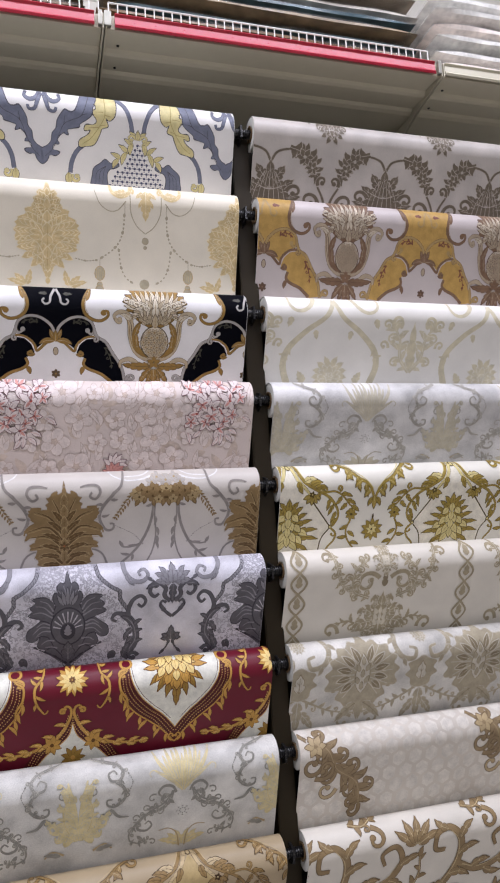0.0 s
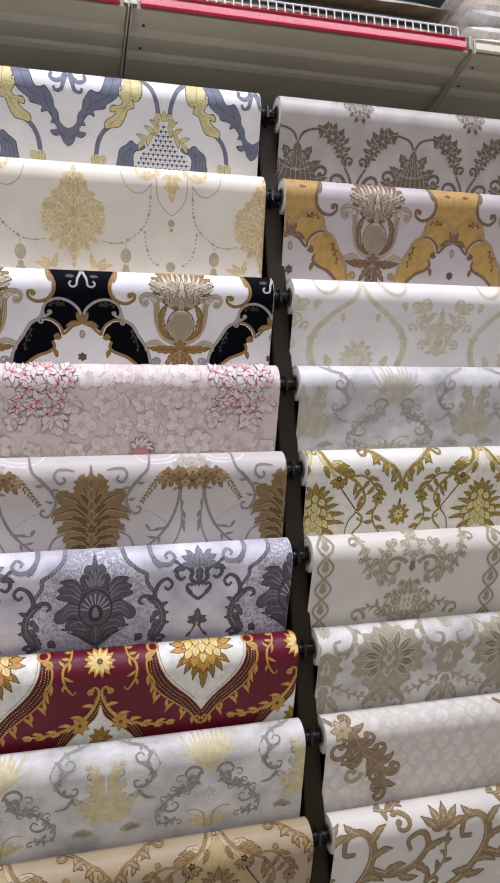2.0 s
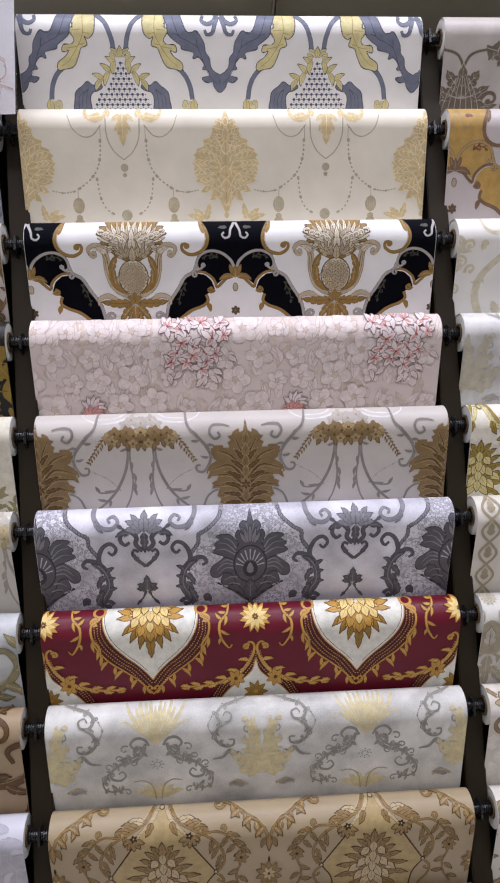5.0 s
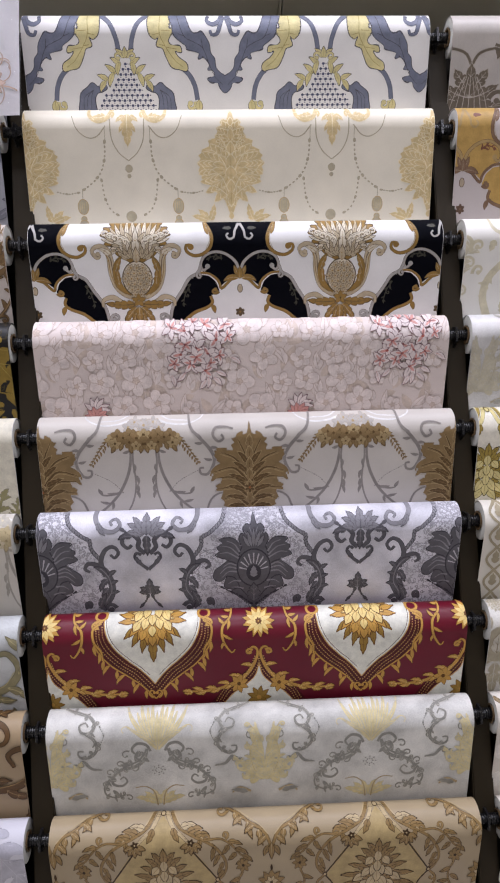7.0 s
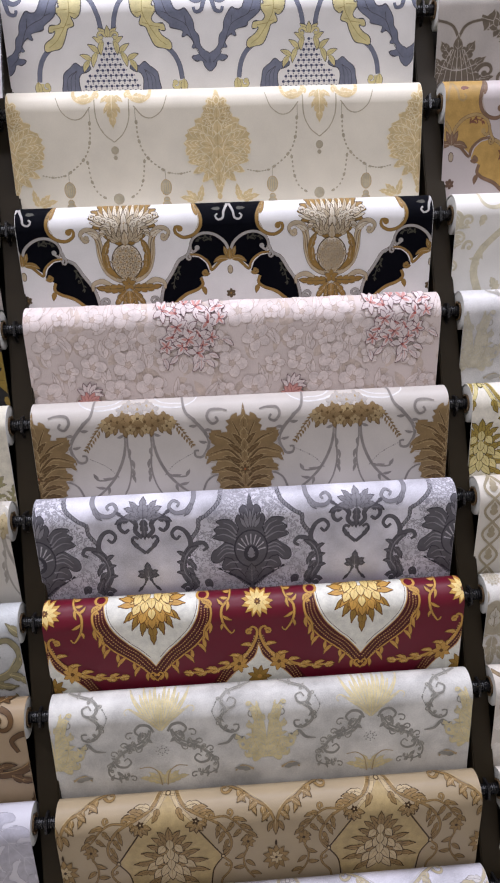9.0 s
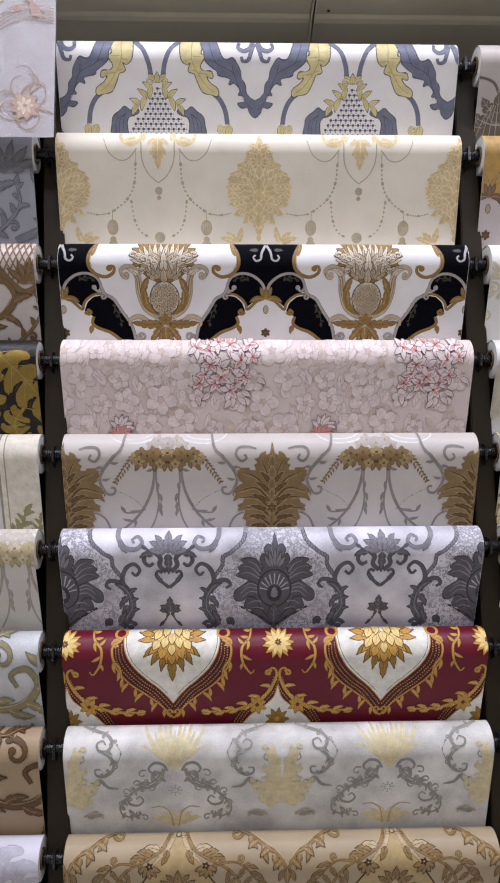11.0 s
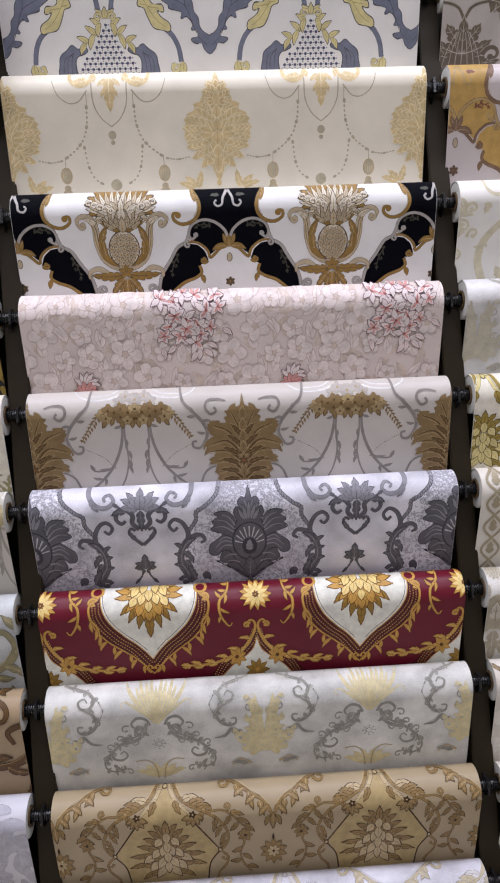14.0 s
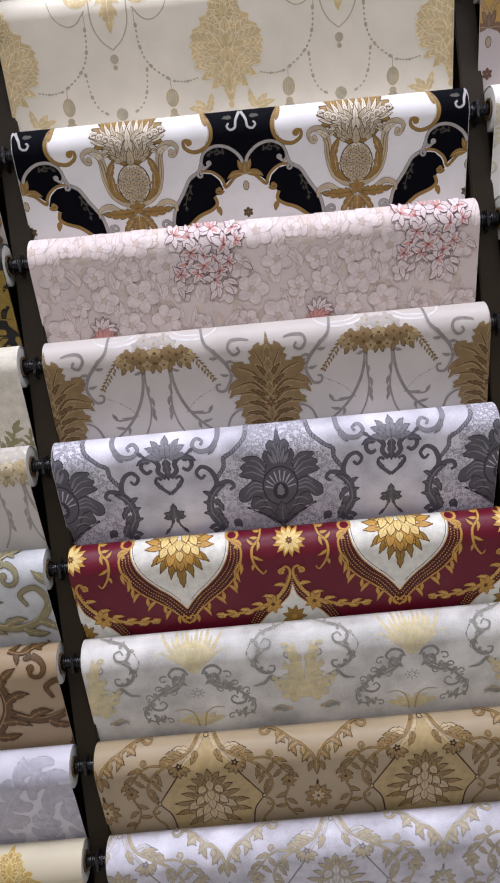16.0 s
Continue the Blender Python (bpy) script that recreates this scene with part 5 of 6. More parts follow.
def design_ogee_bouquet(p, s, rep=367, fill=True):
    A, V = (s, s + rep, s + 2 * rep), (s - rep / 2, s + rep / 2, s + 1.5 * rep)
    p.zoom = 0.482 * rep / 367
    p.at(*A)
    if fill:
        p.poly("pale_print", [(-1, 16), (40, 70), (84, 120), (150, 200), (182, 258), (150, 310), (130, 370), (-1, 370)])
    p.stroke("light_print", [(8, -8), (34, 56), (70, 96), (104, 136)], 12, 6, 4, edge="brown_print")
    p.stroke("gold_print", [(26, -8), (56, 58), (110, 96), (170, 128), (212, 176), (220, 216), (204, 248), (188, 258)], 12, 6, 2, edge="brown_print")
    p.stroke("light_print", [(34, -4), (64, 54), (116, 90), (172, 122)], 3.5, 2)
    p.stroke("brown_print", [(104, 150), (140, 196), (186, 254)], 6, 5)
    p.oval("brown_print", 188, 258, 9, 9)
    p.oval("light_print", 188, 258, 5, 5)
    p.stroke("gold_print", [(192, 262), (216, 288), (208, 318), (182, 346), (176, 372)], 7, 6, edge="brown_print")
    p.curl("gold_print", 196, 270, 20, 54, 230, 8, edge="brown_print")
    p.stroke("brown_print", [(184, 264), (152, 306), (140, 370)], 5, 5)
    for x, y, a, L, w, b in ((60, 66, -30, 62, 26, 40), (86, 84, -40, 60, 26, 50), (36, 60, 84, 58, 22, -30), (110, 96, -34, 56, 22, 60), (130, 106, 100, 40, 16, -20), (176, 136, 90, 52, 16, 20), (196, 160, 110, 52, 16, 10), (210, 190, 110, 52, 15, 10), (214, 220, 130, 40, 13, 0)):
        p.leaf("gold_print" if b != 40 else "light_print", x, y, a, L, w, b, 2, "brown_print", "brown_print", 1.6)
    p.curl("gold_print", 134, 104, -50, 54, 250, 11, edge="brown_print")
    for a in (20, 55, 90, 125, 160):
        p.leaf("gold_print", 98, 122, a, 40, 20, 0, 0, "brown_print", "light_print", 1.6)
    p.rosette("brown_print", 98, 118, 16, 5, None, "light_print", 0.6)
    p.stroke("gold_print", [(150, 112), (200, 108), (240, 132), (270, 166), (306, 188)], 7, 4, edge="brown_print")
    p.curl("gold_print", 214, 112, -30, 54, -260, 9, edge="brown_print")
    for x, y, a, L in ((226, 118, 0, 54), (230, 128, 110, 44), (250, 144, 10, 52), (256, 156, 120, 42), (276, 170, 20, 46), (286, 180, 130, 40)):
        p.leaf("gold_print", x, y, a, L, 17, 30, 2, "brown_print", "brown_print", 1.6)
    p.rosette("gold_print", 280, 208, 27, 7, "brown_print", "brown_print", 0.55)
    p.stroke("gold_print", [(278, 232), (262, 270), (270, 312), (300, 352)], 6, 5, edge="brown_print")
    for x, y, a, L in ((272, 250, 140, 46), (266, 280, 20, 44), (268, 300, 160, 44), (282, 328, 0, 44)):
        p.leaf("gold_print", x, y, a, L, 15, 30, 0, "brown_print", "brown_print", 1.6)
    # bouquet: jagged leaves behind, pale petals in front
    for x, y, a, L in ((6, 316, 10, 96), (8, 300, -10, 130), (8, 284, -22, 128), (6, 262, -34, 106), (6, 240, -44, 88), (6, 216, -54, 74), (4, 196, -66, 60)):
        p.leaf("gold_print", x, y, a, L, 25, 26, 3, "brown_print", "brown_print", 1.8)
    for x, y, a, L in ((4, 306, 40, 60), (30, 286, 40, 52), (44, 264, 24, 50), (6, 270, 50, 56), (24, 240, 40, 46), (4, 226, 60, 46), (16, 200, 40, 40)):
        p.leaf("light_print", x, y, a, L, 27, 14, 0, "brown_print", "gold_print", 1.8)
    p.at(*A, mirror=False)
    p.leaf("gold_print", 0, 190, -90, 56, 26, 0, 2, "brown_print", "brown_print", 1.8)
    for y in (176, 212, 250, 288):
        p.leaf("light_print", 0, y, 90, 46, 26, 0, 0, "brown_print", "gold_print", 1.8)
    p.oval("brown_print", 0, 10, 10, 10)
    p.oval("light_print", 0, 10, 7, 7)
    p.at(*V)
    p.stroke("gold_print", [(176, -8), (120, 20), (76, 56), (30, 84), (6, 130), (0, 160)], 7, 8, 4, edge="brown_print")
    p.stroke("light_print", [(140, -8), (84, 34), (40, 66), (10, 100)], 3, 3)
    for x, y, a, L, b in ((130, 16, 110, 56, 20), (100, 36, 20, 44, 40), (84, 50, 100, 66, 10), (60, 66, 20, 44, 40), (46, 78, 100, 60, 10), (20, 104, 40, 44, 20)):
        p.leaf("gold_print", x, y, a, L, 20, b, 2, "brown_print", "light_print", 1.6)
    p.curl("gold_print", 150, 6, 60, 70, -230, 11, edge="brown_print")
    p.leaf("gold_print", 4, 136, 40, 46, 18, 40, 0, "brown_print", "brown_print", 1.6)
    p.at(*V, mirror=False)
    p.leaf("gold_print", 0, 128, 90, 60, 20, 0, 0, "brown_print", "light_print", 1.6)
    p.rosette("gold_print", 0, 276, 50, 10, "brown_print", None, 0.42, -90)
    p.rosette("light_print", 0, 276, 26, 7, "brown_print", "brown_print", 0.5, -70)
    p.leaf("brown_print", 0, 232, -90, 26, 9)


def design_floral_arch(p, s, rep=262):
    """Small repeat: arches of stems with flower sprays and a fretted foot."""
    A, B = tuple(s + rep * k for k in range(-1, 4)), tuple(s + rep * (k + 0.5) for k in range(-1, 4))
    p.at(*A)
    p.stroke("taupe_print", [(0, 88), (14, 66), (44, 58), (70, 66)], 5, 4, edge="pale_print")
    p.frond("taupe_print", [(40, 54), (72, 64), (92, 84), (102, 112)], 27, 5, "pale_print", "pale_print", 0.9)
    p.rosette("taupe_print", 74, 72, 19, 6, "pale_print", "pale_print", 0.6)
    p.rosette("taupe_print", 92, 94, 15, 6, "pale_print", "pale_print", 0.6)
    p.curl("taupe_print", 112, 178, -100, 78, -300, 9, edge="pale_print")
    for y, a, L in ((160, 14, 74), (148, -10, 60), (130, -34, 48)):
        p.leaf("taupe_print", 0, y, a, L, 26, -30, 3, "pale_print", "pale_print")
    p.curl("taupe_print", 36, 152, -60, 60, 270, 9, edge="pale_print")
    p.at(*A, mirror=False)
    p.leaf("taupe_print", 0, 150, -90, 68, 26, 0, 3, "pale_print", "pale_print")
    p.oval("taupe_print", 0, 168, 40, 20)
    for k in range(-3, 4):
        p.stroke("pale_print", [(k * 4, 110), (k * 9, 140), (k * 13, 182)], 1.3)
    p.at(*B)
    p.stroke("taupe_print", [(2, 190), (10, 160), (24, 134)], 6, 4, edge="pale_print")
    p.curl("taupe_print", 22, 134, -70, 44, -270, 8, edge="pale_print")
    p.acanthus("taupe_print", [(0, 12), (20, 2), (44, -6)], 17, 3, "pale_print", lobes=3)
    p.at(*B, mirror=False)
    p.damask("taupe_print", "pale_print", -10, 40, 26, None, 2, 5, 3, 0.3)


def design_broad_ogee(p, s):
    A, B = (s, s + 367, s - 367), (s + 183, s - 184, s + 550)
    p.at(*A)
    p.stroke("gold_print", [(0, 4), (20, 36), (60, 66), (96, 104), (104, 140), (92, 180)], 9, 15)
    p.acanthus("gold_print", [(84, 92), (104, 120), (104, 150)], 14, 3, lobes=3)
    p.curl("gold_print", 40, -4, 60, 110, -240, 9)
    p.leaf("gold_print", 92, 36, 70, 24, 14, 0, 2)
    p.leaf("gold_print", 40, 62, 100, 22, 12, 0, 2)
    p.damask("gold_print", "pale_print", 118, 190, 36, None, 2, 6, 3, 0.6)
    p.leaf("gold_print", 56, 176, -60, 30, 18, 0, 3)
    p.at(*B)
    p.vine("gold_print", [(0, 150), (24, 120), (30, 80), (50, 46)], 26, 5, "pale_print", "pale_print")
    p.curl("gold_print", 44, 60, -60, 60, -280, 9)
    p.curl("gold_print", 56, 100, -90, 40, 260, 7)
    p.at(*B, mirror=False)
    p.leaf("gold_print", 0, 150, -90, 110, 22, 0, 3, "pale_print")


def design_tall_damask(p, s):
    D, C = (s, s + 367, s - 367), (s - 184, s + 184, s + 550)
    p.at(*D)
    p.stroke("taupe_print", [(120, -2), (104, 30), (94, 66), (78, 86), (56, 92)], 5, 4)
    p.vine("taupe_print", [(112, 8), (104, 48), (90, 76), (60, 94)], 15, 6, "pale_print", "pale_print", 0.9)
    p.curl("taupe_print", 112, 16, -40, 40, 240, 7)
    p.curl("taupe_print", 10, 66, -40, 100, 330, 9, edge="pale_print")
    p.curl("taupe_print", 60, 60, 100, 60, 200, 8, edge="pale_print")
    p.vine("taupe_print", [(30, 104), (66, 86), (66, 46), (40, 28)], 18, 6, "pale_print", "pale_print", 0.9)
    p.acanthus("taupe_print", [(30, 176), (64, 150), (92, 152)], 20, 4, "pale_print", lobes=3)
    p.curl("taupe_print", 88, 176, -80, 60, 260, 8, edge="pale_print")
    p.crest("taupe_print", "pale_print", "pale_print", 90, 206, 58, 5, 4)
    p.at(*D, mirror=False)
    p.leaf("deep_print", 0, 84, -90, 34, 13, 0, 2, "pale_print")
    p.at(*D)
    p.crest("taupe_print", "pale_print", "pale_print", -6, 62, 30, 4, 3)
    p.at(*C)
    for j in range(5):
        y = 22 + 42 * j
        p.stroke("taupe_print", [(0, y - 21), (15, y - 4), (13, y + 8), (0, y + 21)], 5, 4)
    p.at(*C, mirror=False)
    for j in range(5):
        p.leaf("taupe_print", 0, 32 + 42 * j, -90, 26, 14, 0, 2, "pale_print")


def design_rosette_damask(p, s, rep=262):
    A, B = tuple(s + rep * k for k in range(-1, 4)), tuple(s + rep * (k + 0.5) for k in range(-1, 4))
    p.at(*B)
    p.stroke("taupe_print", [(50, -4), (60, 22), (48, 48), (22, 54), (16, 36), (30, 30)], 7, 4, 4, edge="pale_print")
    for x, y, a in ((58, 10, 20), (58, 34, 60), (44, 50, 100)):
        p.leaf("taupe_print", x, y, a, 20, 8, 30, 0, "pale_print")
    p.acanthus("taupe_print", [(4, 110), (40, 128), (74, 142), (120, 150)], 15, 6, "pale_print", None, 0)
    p.leaf("taupe_print", 4, 136, 40, 50, 18, 20, 3, "pale_print", "pale_print")
    p.at(*B, mirror=False)
    p.shape("taupe_print", [(0, 50), (16, 58), (32, 64), (26, 76), (36, 86), (24, 94), (20, 108), (0, 114), (-20, 108), (-24, 94), (-36, 86), (-26, 76), (-32, 64), (-16, 58)], "pale_print", 0.8)
    p.leaf("pale_print", 0, 100, -90, 38, 22, 0, 2, "deep_print", "deep_print")
    p.leaf("taupe_print", 0, 112, 90, 66, 22, 0, 3, "pale_print", "pale_print")
    p.damask("taupe_print", "pale_print", -6, 22, 14, None, 2, 5, 2, 0.5)
    p.at(*A)
    p.shape("taupe_print", [(-1, 4), (12, 12), (26, 8), (36, 20), (54, 20), (56, 36), (72, 44), (66, 58), (80, 70), (70, 82), (78, 98), (60, 104), (46, 102), (54, 118), (40, 126), (28, 140), (12, 144), (-1, 156)], "pale_print", 1.0)
    for a, L in ((-70, 74), (-44, 74), (-18, 66), (8, 62), (34, 56)):
        g = radians(a)
        p.leaf("deep_print", 24 * math.cos(g), 76 + 24 * math.sin(g), a, L * 0.5, 13, 8, 0, "pale_print", "pale_print", 1.2)
        p.stroke("pale_print", [(18 * math.cos(g + 0.2), 76 + 18 * math.sin(g + 0.2)), (L * math.cos(g + 0.24), 76 + L * math.sin(g + 0.24))], 1.6, 1)
    p.curl("taupe_print", 12, 158, -30, 60, 260, 7, edge="pale_print")
    p.leaf("taupe_print", 6, 130, 30, 56, 18, 20, 3, "pale_print", "deep_print")
    p.at(*A, mirror=False)
    p.leaf("pale_print", 0, 116, -90, 82, 30, 0, 0, "deep_print", None, 1.4)
    for j, k in ((0, 0), (1, -1), (1, 1), (2, 0), (3, -1), (3, 1), (4, 0)):
        p.leaf("taupe_print", k * 6, 106 - 12 * j, -90 + 26 * k, 17, 8, 0, 0, "deep_print", None, 0.8)


def design_comb_vine(p, s):
    p.at(0, mirror=False)
    p.steady = True
    for j in range(8):
        for k in range(20):
            x, y = k * 36 + (18 if j % 2 else 0) + 10, j * 26 + 4
            p.poly("cell_print", [(x + 15 * math.sin(1.0472 * q), y + 15 * math.cos(1.0472 * q)) for q in range(6)])
    p.steady = False
    p.order += 1
    for x0 in (s, s + 367):
        p.at(x0, mirror=False)
        p.stroke("brown_print", [(-10, 10), (24, 40), (50, 70), (84, 96), (112, 140), (90, 190)], 6, 5, edge="deep_print")
        p.vine("brown_print", [(10, 20), (44, 44), (66, 84), (110, 116), (120, 160)], 34, 8, "deep_print", "gold_print")
        p.curl("brown_print", 40, 60, 100, 90, 300, 9, edge="deep_print")
        p.curl("brown_print", 20, 96, 20, 90, -320, 8, edge="deep_print")
        p.curl("gold_print", 70, 120, 120, 70, 280, 7, edge="deep_print")
        p.rosette("gold_print", 22, 36, 22, 6, "deep_print", "brown_print", 0.6)


def design_scrollwork(p, s, rep=245, big=1.0, lattice=False, leafy=False, dots=False):
    """Carved leaf scrolls: C-curves with ribbed leaves, buds between them; lattice panels or large leaves on some papers."""
    for k in range(-1, 5):
        x0 = s + rep * k
        p.at(x0, mirror=False)
        if dots:
            r = random.Random(9 + k)
            p.steady = True
            for _ in range(130):
                x, y, a = r.uniform(0, rep), r.uniform(0, 190), r.uniform(0, 6.28)
                p.stroke("edge_print", [(x, y), (x + 5 * math.cos(a), y + 5 * math.sin(a)), (x + 8 * math.cos(a + 1), y + 8 * math.sin(a + 1))], 1.6)
            p.steady = False
            p.order += 1
        if leafy:
            for pts, w in (([(10, 190), (60, 150), (90, 100), (130, 60)], 60), ([(120, 20), (160, 60), (200, 110), (236, 130)], 62), ([(200, 190), (216, 150), (250, 110)], 50), ([(20, 20), (50, 50), (80, 40)], 46), ([(150, 190), (140, 150), (160, 120)], 40)):
                p.plume("main_print", pts, w * big, 4, "edge_print", "light_print", 0.9)
            continue
        if lattice:
            for j in range(7):
                p.stroke("main_print", [(150 + 11 * j, 0), (186 + 11 * j, 70)], 2.2)
                p.stroke("main_print", [(240 - 11 * j, 0), (204 - 11 * j, 70)], 2.2)
            p.stroke("main_print", [(140, -6), (150, 40), (190, 84), (226, 70)], 9, 7, 3, edge="edge_print")
        p.stroke("main_print", [(-40, 196), (16, 168), (54, 122), (58, 78), (34, 48), (4, 56), (2, 84), (24, 88)], 12 * big, 6 * big, 5, edge="edge_print")
        p.stroke("light_print", [(-10, 182), (24, 158), (52, 118), (54, 80), (34, 54)], 2.4, 1.4)
        for x, y, a, L, b in ((40, 140, -20, 54, 60), (56, 104, -50, 50, 60), (54, 72, -70, 46, 50), (20, 162, 20, 50, -40), (34, 150, 150, 40, 50), (30, 50, 190, 36, 60)):
            p.leaf("main_print", x, y, a, L * big, 15 * big, b, 2, "edge_print", "light_print", 1.0)
        p.stroke("main_print", [(60, 120), (104, 138), (150, 128), (176, 96), (160, 66), (132, 76), (140, 98)], 10 * big, 5 * big, 4, edge="edge_print")
        p.stroke("light_print", [(70, 124), (106, 134), (146, 124), (168, 98)], 2.2, 1.2)
        for x, y, a, L, b in ((90, 134, -40, 46, 50), (120, 138, 40, 48, -50), (150, 128, 10, 52, 50), (172, 104, -40, 48, 40)):
            p.leaf("main_print", x, y, a, L * big, 14 * big, b, 2, "edge_print", "light_print", 1.0)
        p.acanthus("main_print", [(150, 190), (186, 168), (216, 130), (214, 92)], 24 * big, 4, "edge_print", "light_print", 0)
        for a in (-150, -120, -90, -60, -30):
            p.leaf("main_print", 204, 70, a, 56 * big, 17 * big, 14, 2, "edge_print", "light_print", 1.0)
        p.curl("main_print", 110, 20, 20, 80, 280, 9 * big, edge="edge_print")
        p.acanthus("main_print", [(70, 10), (96, 16), (120, 4)], 20 * big, 3, "edge_print", "light_print", 0)


def design_lattice_band(p, s):
    p.at(0, mirror=False)
    p.steady = True
    for j in range(-1, 6):
        for k in range(24):
            x, y = k * 29 + (14.5 if j % 2 else 0), j * 34
            if x < 650:
                for q in ([(x, y - 20), (x + 15, y), (x, y + 20)], [(x, y - 20), (x - 15, y), (x, y + 20)]):
                    p.stroke("cell_print", q, 4)
    p.steady = False
    p.order += 1
    p.poly("band_print", [(668, -4), (740, -4), (740, 200), (668, 200)])
    p.poly("line_print", [(664, -4), (668, -4), (668, 200), (664, 200)])
    p.poly("line_print", [(676, -4), (678, -4), (678, 200), (676, 200)])
    p.acanthus("leaf_print", [(650, 196), (690, 176), (706, 140)], 26, 4, "line_print", lobes=3)
    p.acanthus("leaf_print", [(700, 200), (724, 180), (732, 150)], 20, 4, "line_print", lobes=3)

# ---- wallpapers: ground, label, print ----
SQ = (0.90, 0.945, 0.98, 1.0, 1.0, 0.98, 0.955, 0.92, 0.88, 0.85)
MIDDLE = [
    ((224, 221, 217), "white wallpaper roll with blue and gold acanthus and trellis", design_acanthus_trellis,
     dict(blue_print=(112, 116, 132), dark_print=(78, 76, 82), gold_print=(206, 194, 142), shade_print=(168, 152, 96), trellis_print=(78, 80, 104)), 0),
    ((222, 214, 196), "cream wallpaper roll with gold medallions and bead chains", design_medallion_chain,
     dict(gold_print=(206, 184, 138), mid_print=(198, 174, 126), pale_print=(226, 212, 176), deep_print=(184, 156, 104), chain_print=(176, 166, 142)), 0),
    ((234, 232, 230), "white wallpaper roll with black ogees and gold pineapples", design_pineapple_ogee,
     dict(field_print=material("black_ink", srgb(3, 4, 12), 0.85, 0, 0.2, 500, 0.1, 0.1, 90), grey_print=(172, 168, 164), shade_print=(92, 76, 54), gold_print=(150, 118, 62), dim_print=(62, 60, 50), pale_print=(190, 174, 146), light_print=(216, 206, 186)), 0),
    ((222, 208, 202), "pale pink wallpaper roll with outlined flowers and red sprays", design_line_flowers,
     dict(beige_print=(213, 196, 184), petal_print=(227, 214, 209), line_print=(197, 177, 166), dark_print=(120, 84, 90), white_print=(226, 212, 209), rose_print=(212, 156, 148), red_print=(176, 92, 80)), 0),
    ((200, 193, 185), "grey-beige wallpaper roll with brown damask and grey scrolls", design_garland,
     dict(brown_print=(136, 112, 76), deep_print=(96, 73, 42), pale_print=(170, 148, 108), grey_print=(142, 135, 130), soft_print=(176, 169, 162), rust_print=(150, 92, 52), white_print=(216, 214, 212)), 0),
    ((212, 210, 218), "silver-white wallpaper roll with charcoal damask on lace", design_lace_damask,
     dict(dark_print=(98, 96, 102), edge_print=(62, 60, 68), mid_print=(140, 138, 144), light_print=(190, 188, 194), lace_print=(164, 162, 170)), 0),
    ((104, 11, 35), "maroon wallpaper roll with gold flowers and white ogees", design_sunflower_ogee,
     dict(white_print=(230, 228, 216), gold_print=ink((198, 152, 76)), deep_print=(104, 66, 26), light_print=ink((230, 204, 134)), olive_print=ink((158, 124, 58)), field_print=(104, 11, 35), strap_print=(78, 24, 26), dot_print=(206, 164, 100)), 0),
    ((210, 208, 202), "silver wallpaper roll with soft gold and grey scrolls", design_soft_scroll,
     dict(gold_print=(217, 203, 156), grey_print=(146, 144, 137), pale_print=(194, 190, 178), tan_print=(182, 162, 126)), 4),
    ((172, 154, 124), "tan wallpaper roll with brown ogees and bouquets", design_ogee_bouquet,
     dict(gold_print=(148, 121, 78), brown_print=(64, 45, 24), light_print=(190, 170, 132), pale_print=(180, 158, 112)), 190),
    ((212, 210, 218), "silver-white wallpaper roll with grey and gold ogees", design_ogee_bouquet,
     dict(gold_print=(190, 178, 148), brown_print=(148, 142, 140), light_print=(206, 202, 200), pale_print=(214, 212, 220)), 20),
]
RIGHT = [
    ((178, 171, 164), "mottled grey wallpaper roll with taupe flower arches", design_floral_arch, dict(taupe_print=(104, 94, 80), pale_print=(166, 158, 148)), 40),
    ((190, 180, 177), "mauve-white wallpaper roll with ochre ogees and pineapples", design_pineapple_ogee,
     dict(field_print=(178, 144, 82), grey_print=(166, 140, 96), shade_print=(98, 76, 62), gold_print=(122, 96, 76), dim_print=(120, 78, 62), pale_print=(170, 154, 132), light_print=(196, 184, 164)), 11),
    ((232, 229, 222), "white wallpaper roll with pale gold broad ogees", design_broad_ogee, dict(gold_print=(210, 202, 176), pale_print=(226, 222, 210)), 145),
    ((206, 204, 202), "silver wallpaper roll with fine grey-gold scrolls", design_soft_scroll, dict(gold_print=(194, 187, 166), grey_print=(166, 162, 154), pale_print=(196, 192, 184), tan_print=(176, 166, 146)), 22),
    ((228, 224, 212), "ivory wallpaper roll with olive-gold ogees and bouquets", design_ogee_bouquet,
     dict(gold_print=(158, 136, 66), brown_print=(82, 68, 30), light_print=(212, 198, 140), pale_print=(228, 222, 206)), 20),
    ((220, 214, 202), "cream wallpaper roll with taupe damask and link chains", design_tall_damask, dict(taupe_print=(164, 152, 126), pale_print=(208, 200, 182), deep_print=(136, 124, 102)), 210),
    ((208, 205, 198), "pearl wallpaper roll with taupe rosette damask", design_rosette_damask, dict(taupe_print=(170, 160, 138), pale_print=(196, 190, 176), deep_print=(138, 126, 102)), 147),
    ((212, 204, 192), "beige honeycomb wallpaper roll with brown leaf vines", design_comb_vine, dict(cell_print=(220, 214, 204), brown_print=(150, 130, 100), deep_print=(112, 92, 66), gold_print=(184, 164, 128)), 10),
    ((222, 216, 204), "ivory wallpaper roll with brown leafy scrolls", design_scrollwork, dict(main_print=(150, 128, 94), edge_print=(112, 92, 62), light_print=(196, 178, 140)), 20),
]
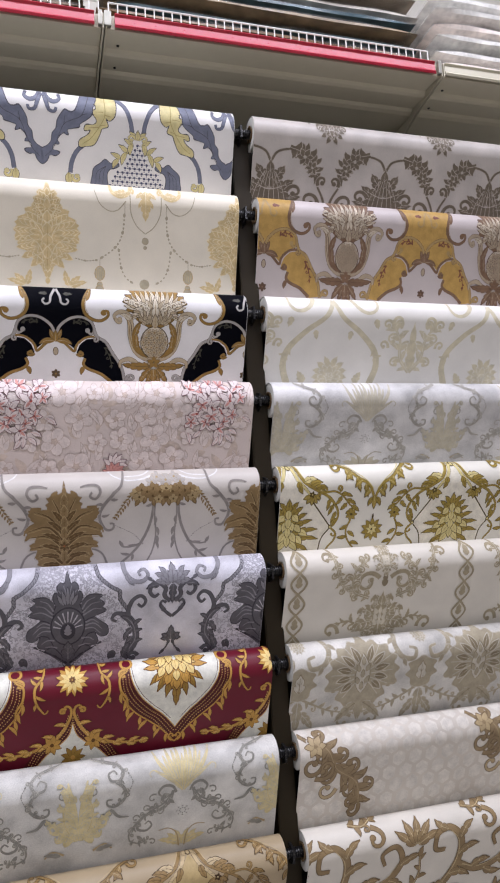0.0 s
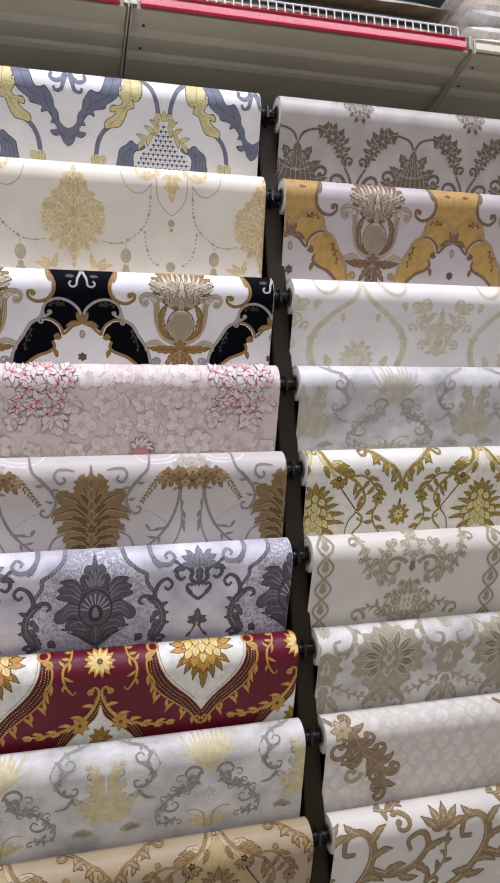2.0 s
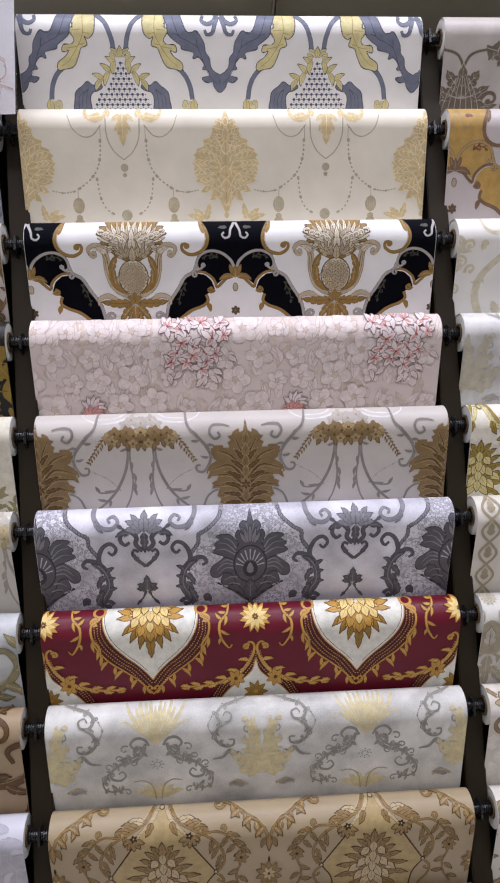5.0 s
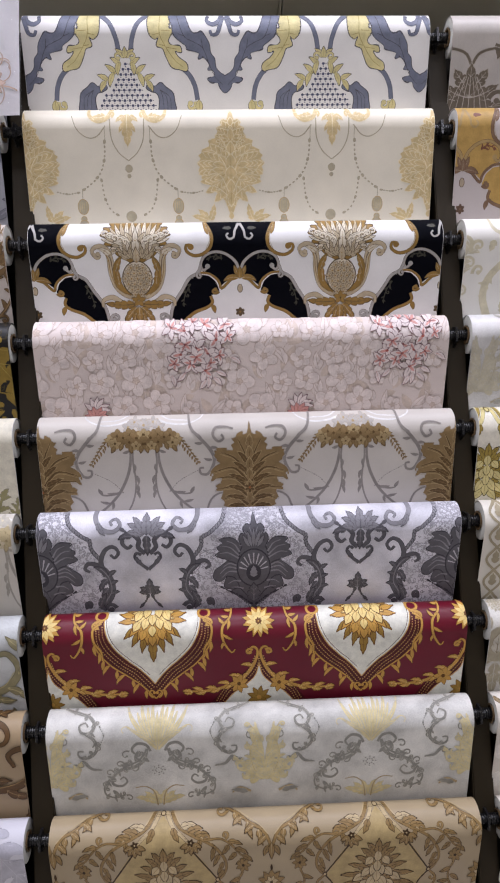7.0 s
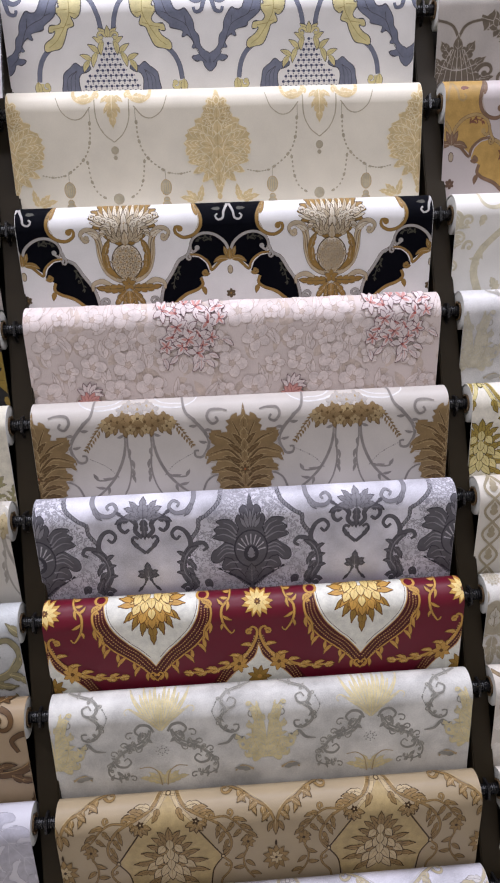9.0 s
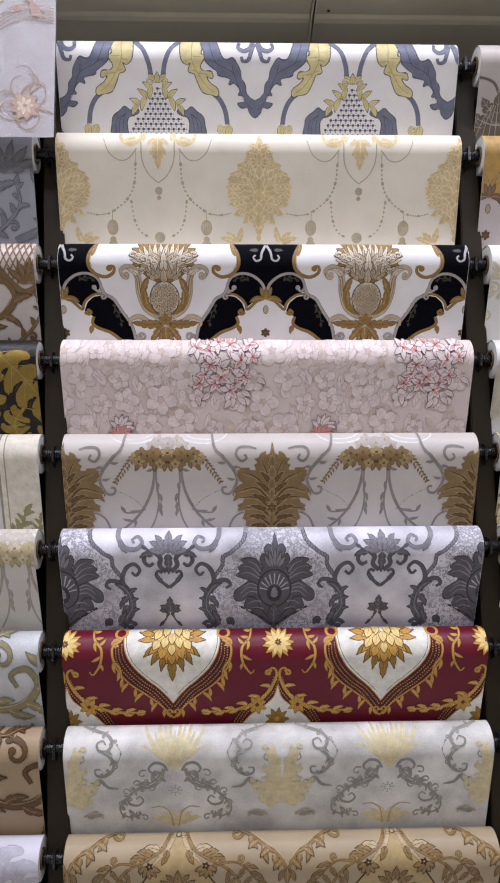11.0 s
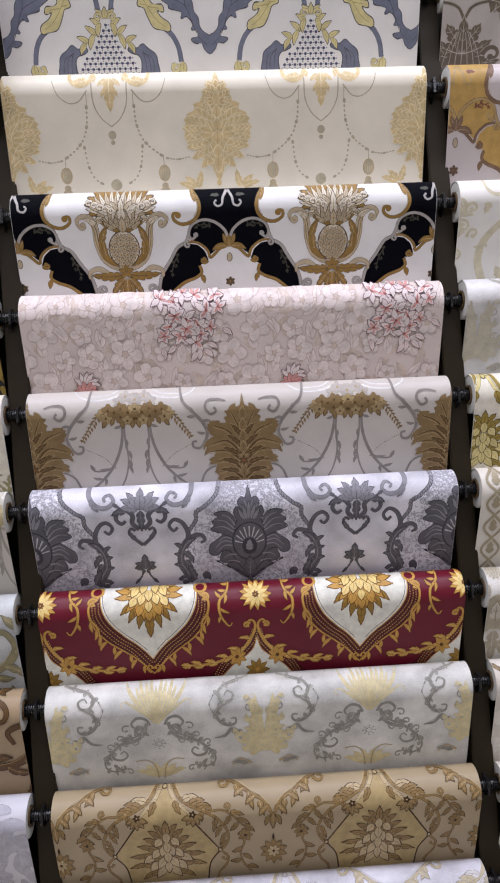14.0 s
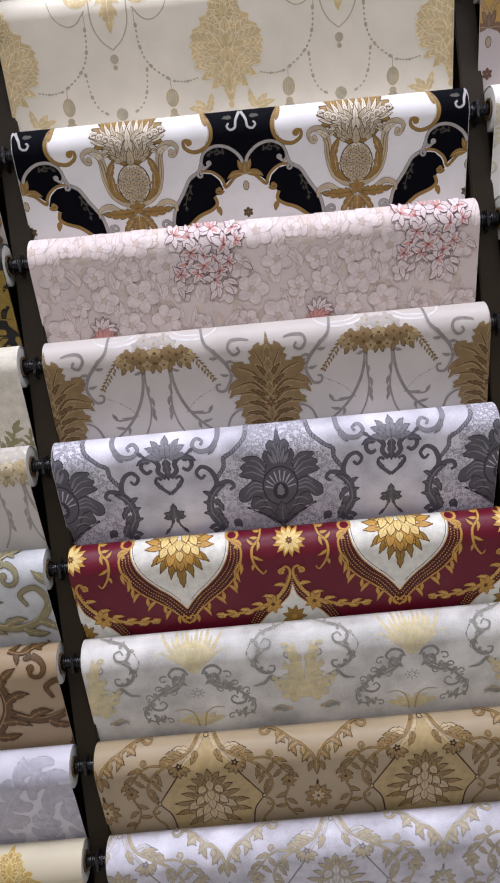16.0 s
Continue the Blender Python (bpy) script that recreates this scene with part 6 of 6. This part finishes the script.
LEFT = [
    ((196, 196, 200), "pale grey wallpaper roll with grey scrolls", design_scrollwork, dict(main_print=(150, 150, 156), edge_print=(120, 120, 126), light_print=(176, 176, 180)), 20),
    ((160, 161, 168), "cool grey wallpaper roll with slate scrolls", design_scrollwork, dict(main_print=(126, 126, 134), edge_print=(98, 98, 106), light_print=(150, 150, 158)), 0),
    ((208, 198, 190), "pinkish cream wallpaper roll with brown leaves and lattice", partial(design_scrollwork, lattice=True, big=0.8), dict(main_print=(128, 102, 70), edge_print=(94, 74, 50), light_print=(164, 136, 98)), 30),
    ((22, 20, 20), "black wallpaper roll with bright gold leaves", partial(design_scrollwork, leafy=True, dots=True), dict(main_print=ink((146, 122, 58), 0.3), edge_print=(70, 60, 34), light_print=ink((170, 150, 80), 0.3)), 56),
    ((210, 208, 208), "white lattice wallpaper roll with a cream striped border", design_lattice_band, dict(cell_print=(194, 192, 194), band_print=(218, 212, 194), line_print=(150, 142, 122), leaf_print=(150, 144, 104)), 0),
    ((206, 200, 190), "ivory wallpaper roll with beige garlands and grey stems", design_garland, dict(brown_print=(182, 166, 130), deep_print=(150, 134, 100), pale_print=(204, 192, 164), grey_print=(164, 158, 148), soft_print=(186, 180, 168), rust_print=(170, 150, 104), white_print=(220, 218, 212)), 150),
    ((194, 196, 196), "silver wallpaper roll with olive-gold leaf scrolls", design_scrollwork, dict(main_print=(146, 138, 106), edge_print=(112, 106, 84), light_print=(196, 184, 138)), 66),
    ((166, 144, 114), "tan wallpaper roll with dark brown carved scrolls", design_scrollwork, dict(main_print=(98, 72, 44), edge_print=(62, 43, 26), light_print=(156, 126, 84)), 90),
    ((214, 212, 220), "lavender-white wallpaper roll with pale grey flowers", partial(design_scrollwork, leafy=True), dict(main_print=(184, 182, 192), edge_print=(164, 162, 172), light_print=(200, 198, 206)), 40),
    ((214, 204, 176), "cream wallpaper roll with gold medallions and beads", design_medallion_chain, dict(gold_print=(196, 166, 98), mid_print=(188, 158, 92), pale_print=(222, 204, 150), deep_print=(164, 134, 70), chain_print=(176, 162, 120)), -120),
]
for column, shift_x in ((MIDDLE, 0), (RIGHT, PITCH), (LEFT, -PITCH)):
    for k, (ground, label, draw, inks, s) in enumerate(column):
        make_roll("wallpaper_roll", ROWS[k], ROWS[k]["x"] + shift_x, paper(ground, 0.16 if column is RIGHT and k == 0 else 0.34 if "silver" in label or "pearl" in label else 0.07), label,
                  printed(draw, SQ[k] * (1.13 if draw is design_pineapple_ogee and k == 1 else 1.0), inks), s)

# print on the hanging sample: brown scrolls and soft roses
p = Print(1.0)
p.at(0, mirror=False)
r = random.Random(21)
for x, y in ((690, 70), (640, 30), (700, 8)):
    for _ in range(16):
        a = r.uniform(0, 6.28)
        q = r.uniform(4, 34)
        p.leaf("brown_print", x + q * math.cos(a), y + 1.4 * q * math.sin(a), r.uniform(0, 360), r.uniform(10, 26), r.uniform(8, 14), 40, 2, None, None, 0.8)
for k in range(5):
    p.stroke("line_print", [(600, 170 - 7 * k), (660, 120 - 7 * k), (700, 112 - 6 * k), (740, 118 - 6 * k)], 1.6)
for k in range(16):
    p.curl("line_print", 688 + r.uniform(-14, 14), 262 + r.uniform(-14, 14), 360 * k / 16, r.uniform(50, 90), r.choice((150, -170)), 3.0, 0.6)
p.rosette("brown_print", 688, 270, 26, 9, "line_print", "line_print", 0.5)
p.rosette("pale_print", 688, 270, 17, 7, "line_print", "line_print", 0.5)
p.finish(sample, ROWS[0], dict(brown_print=ink((188, 160, 146)), line_print=ink((168, 140, 120)), pale_print=ink((216, 196, 176))),
         lambda v, lift: (-0.0012 - lift, 0.235 - v), -0.276)
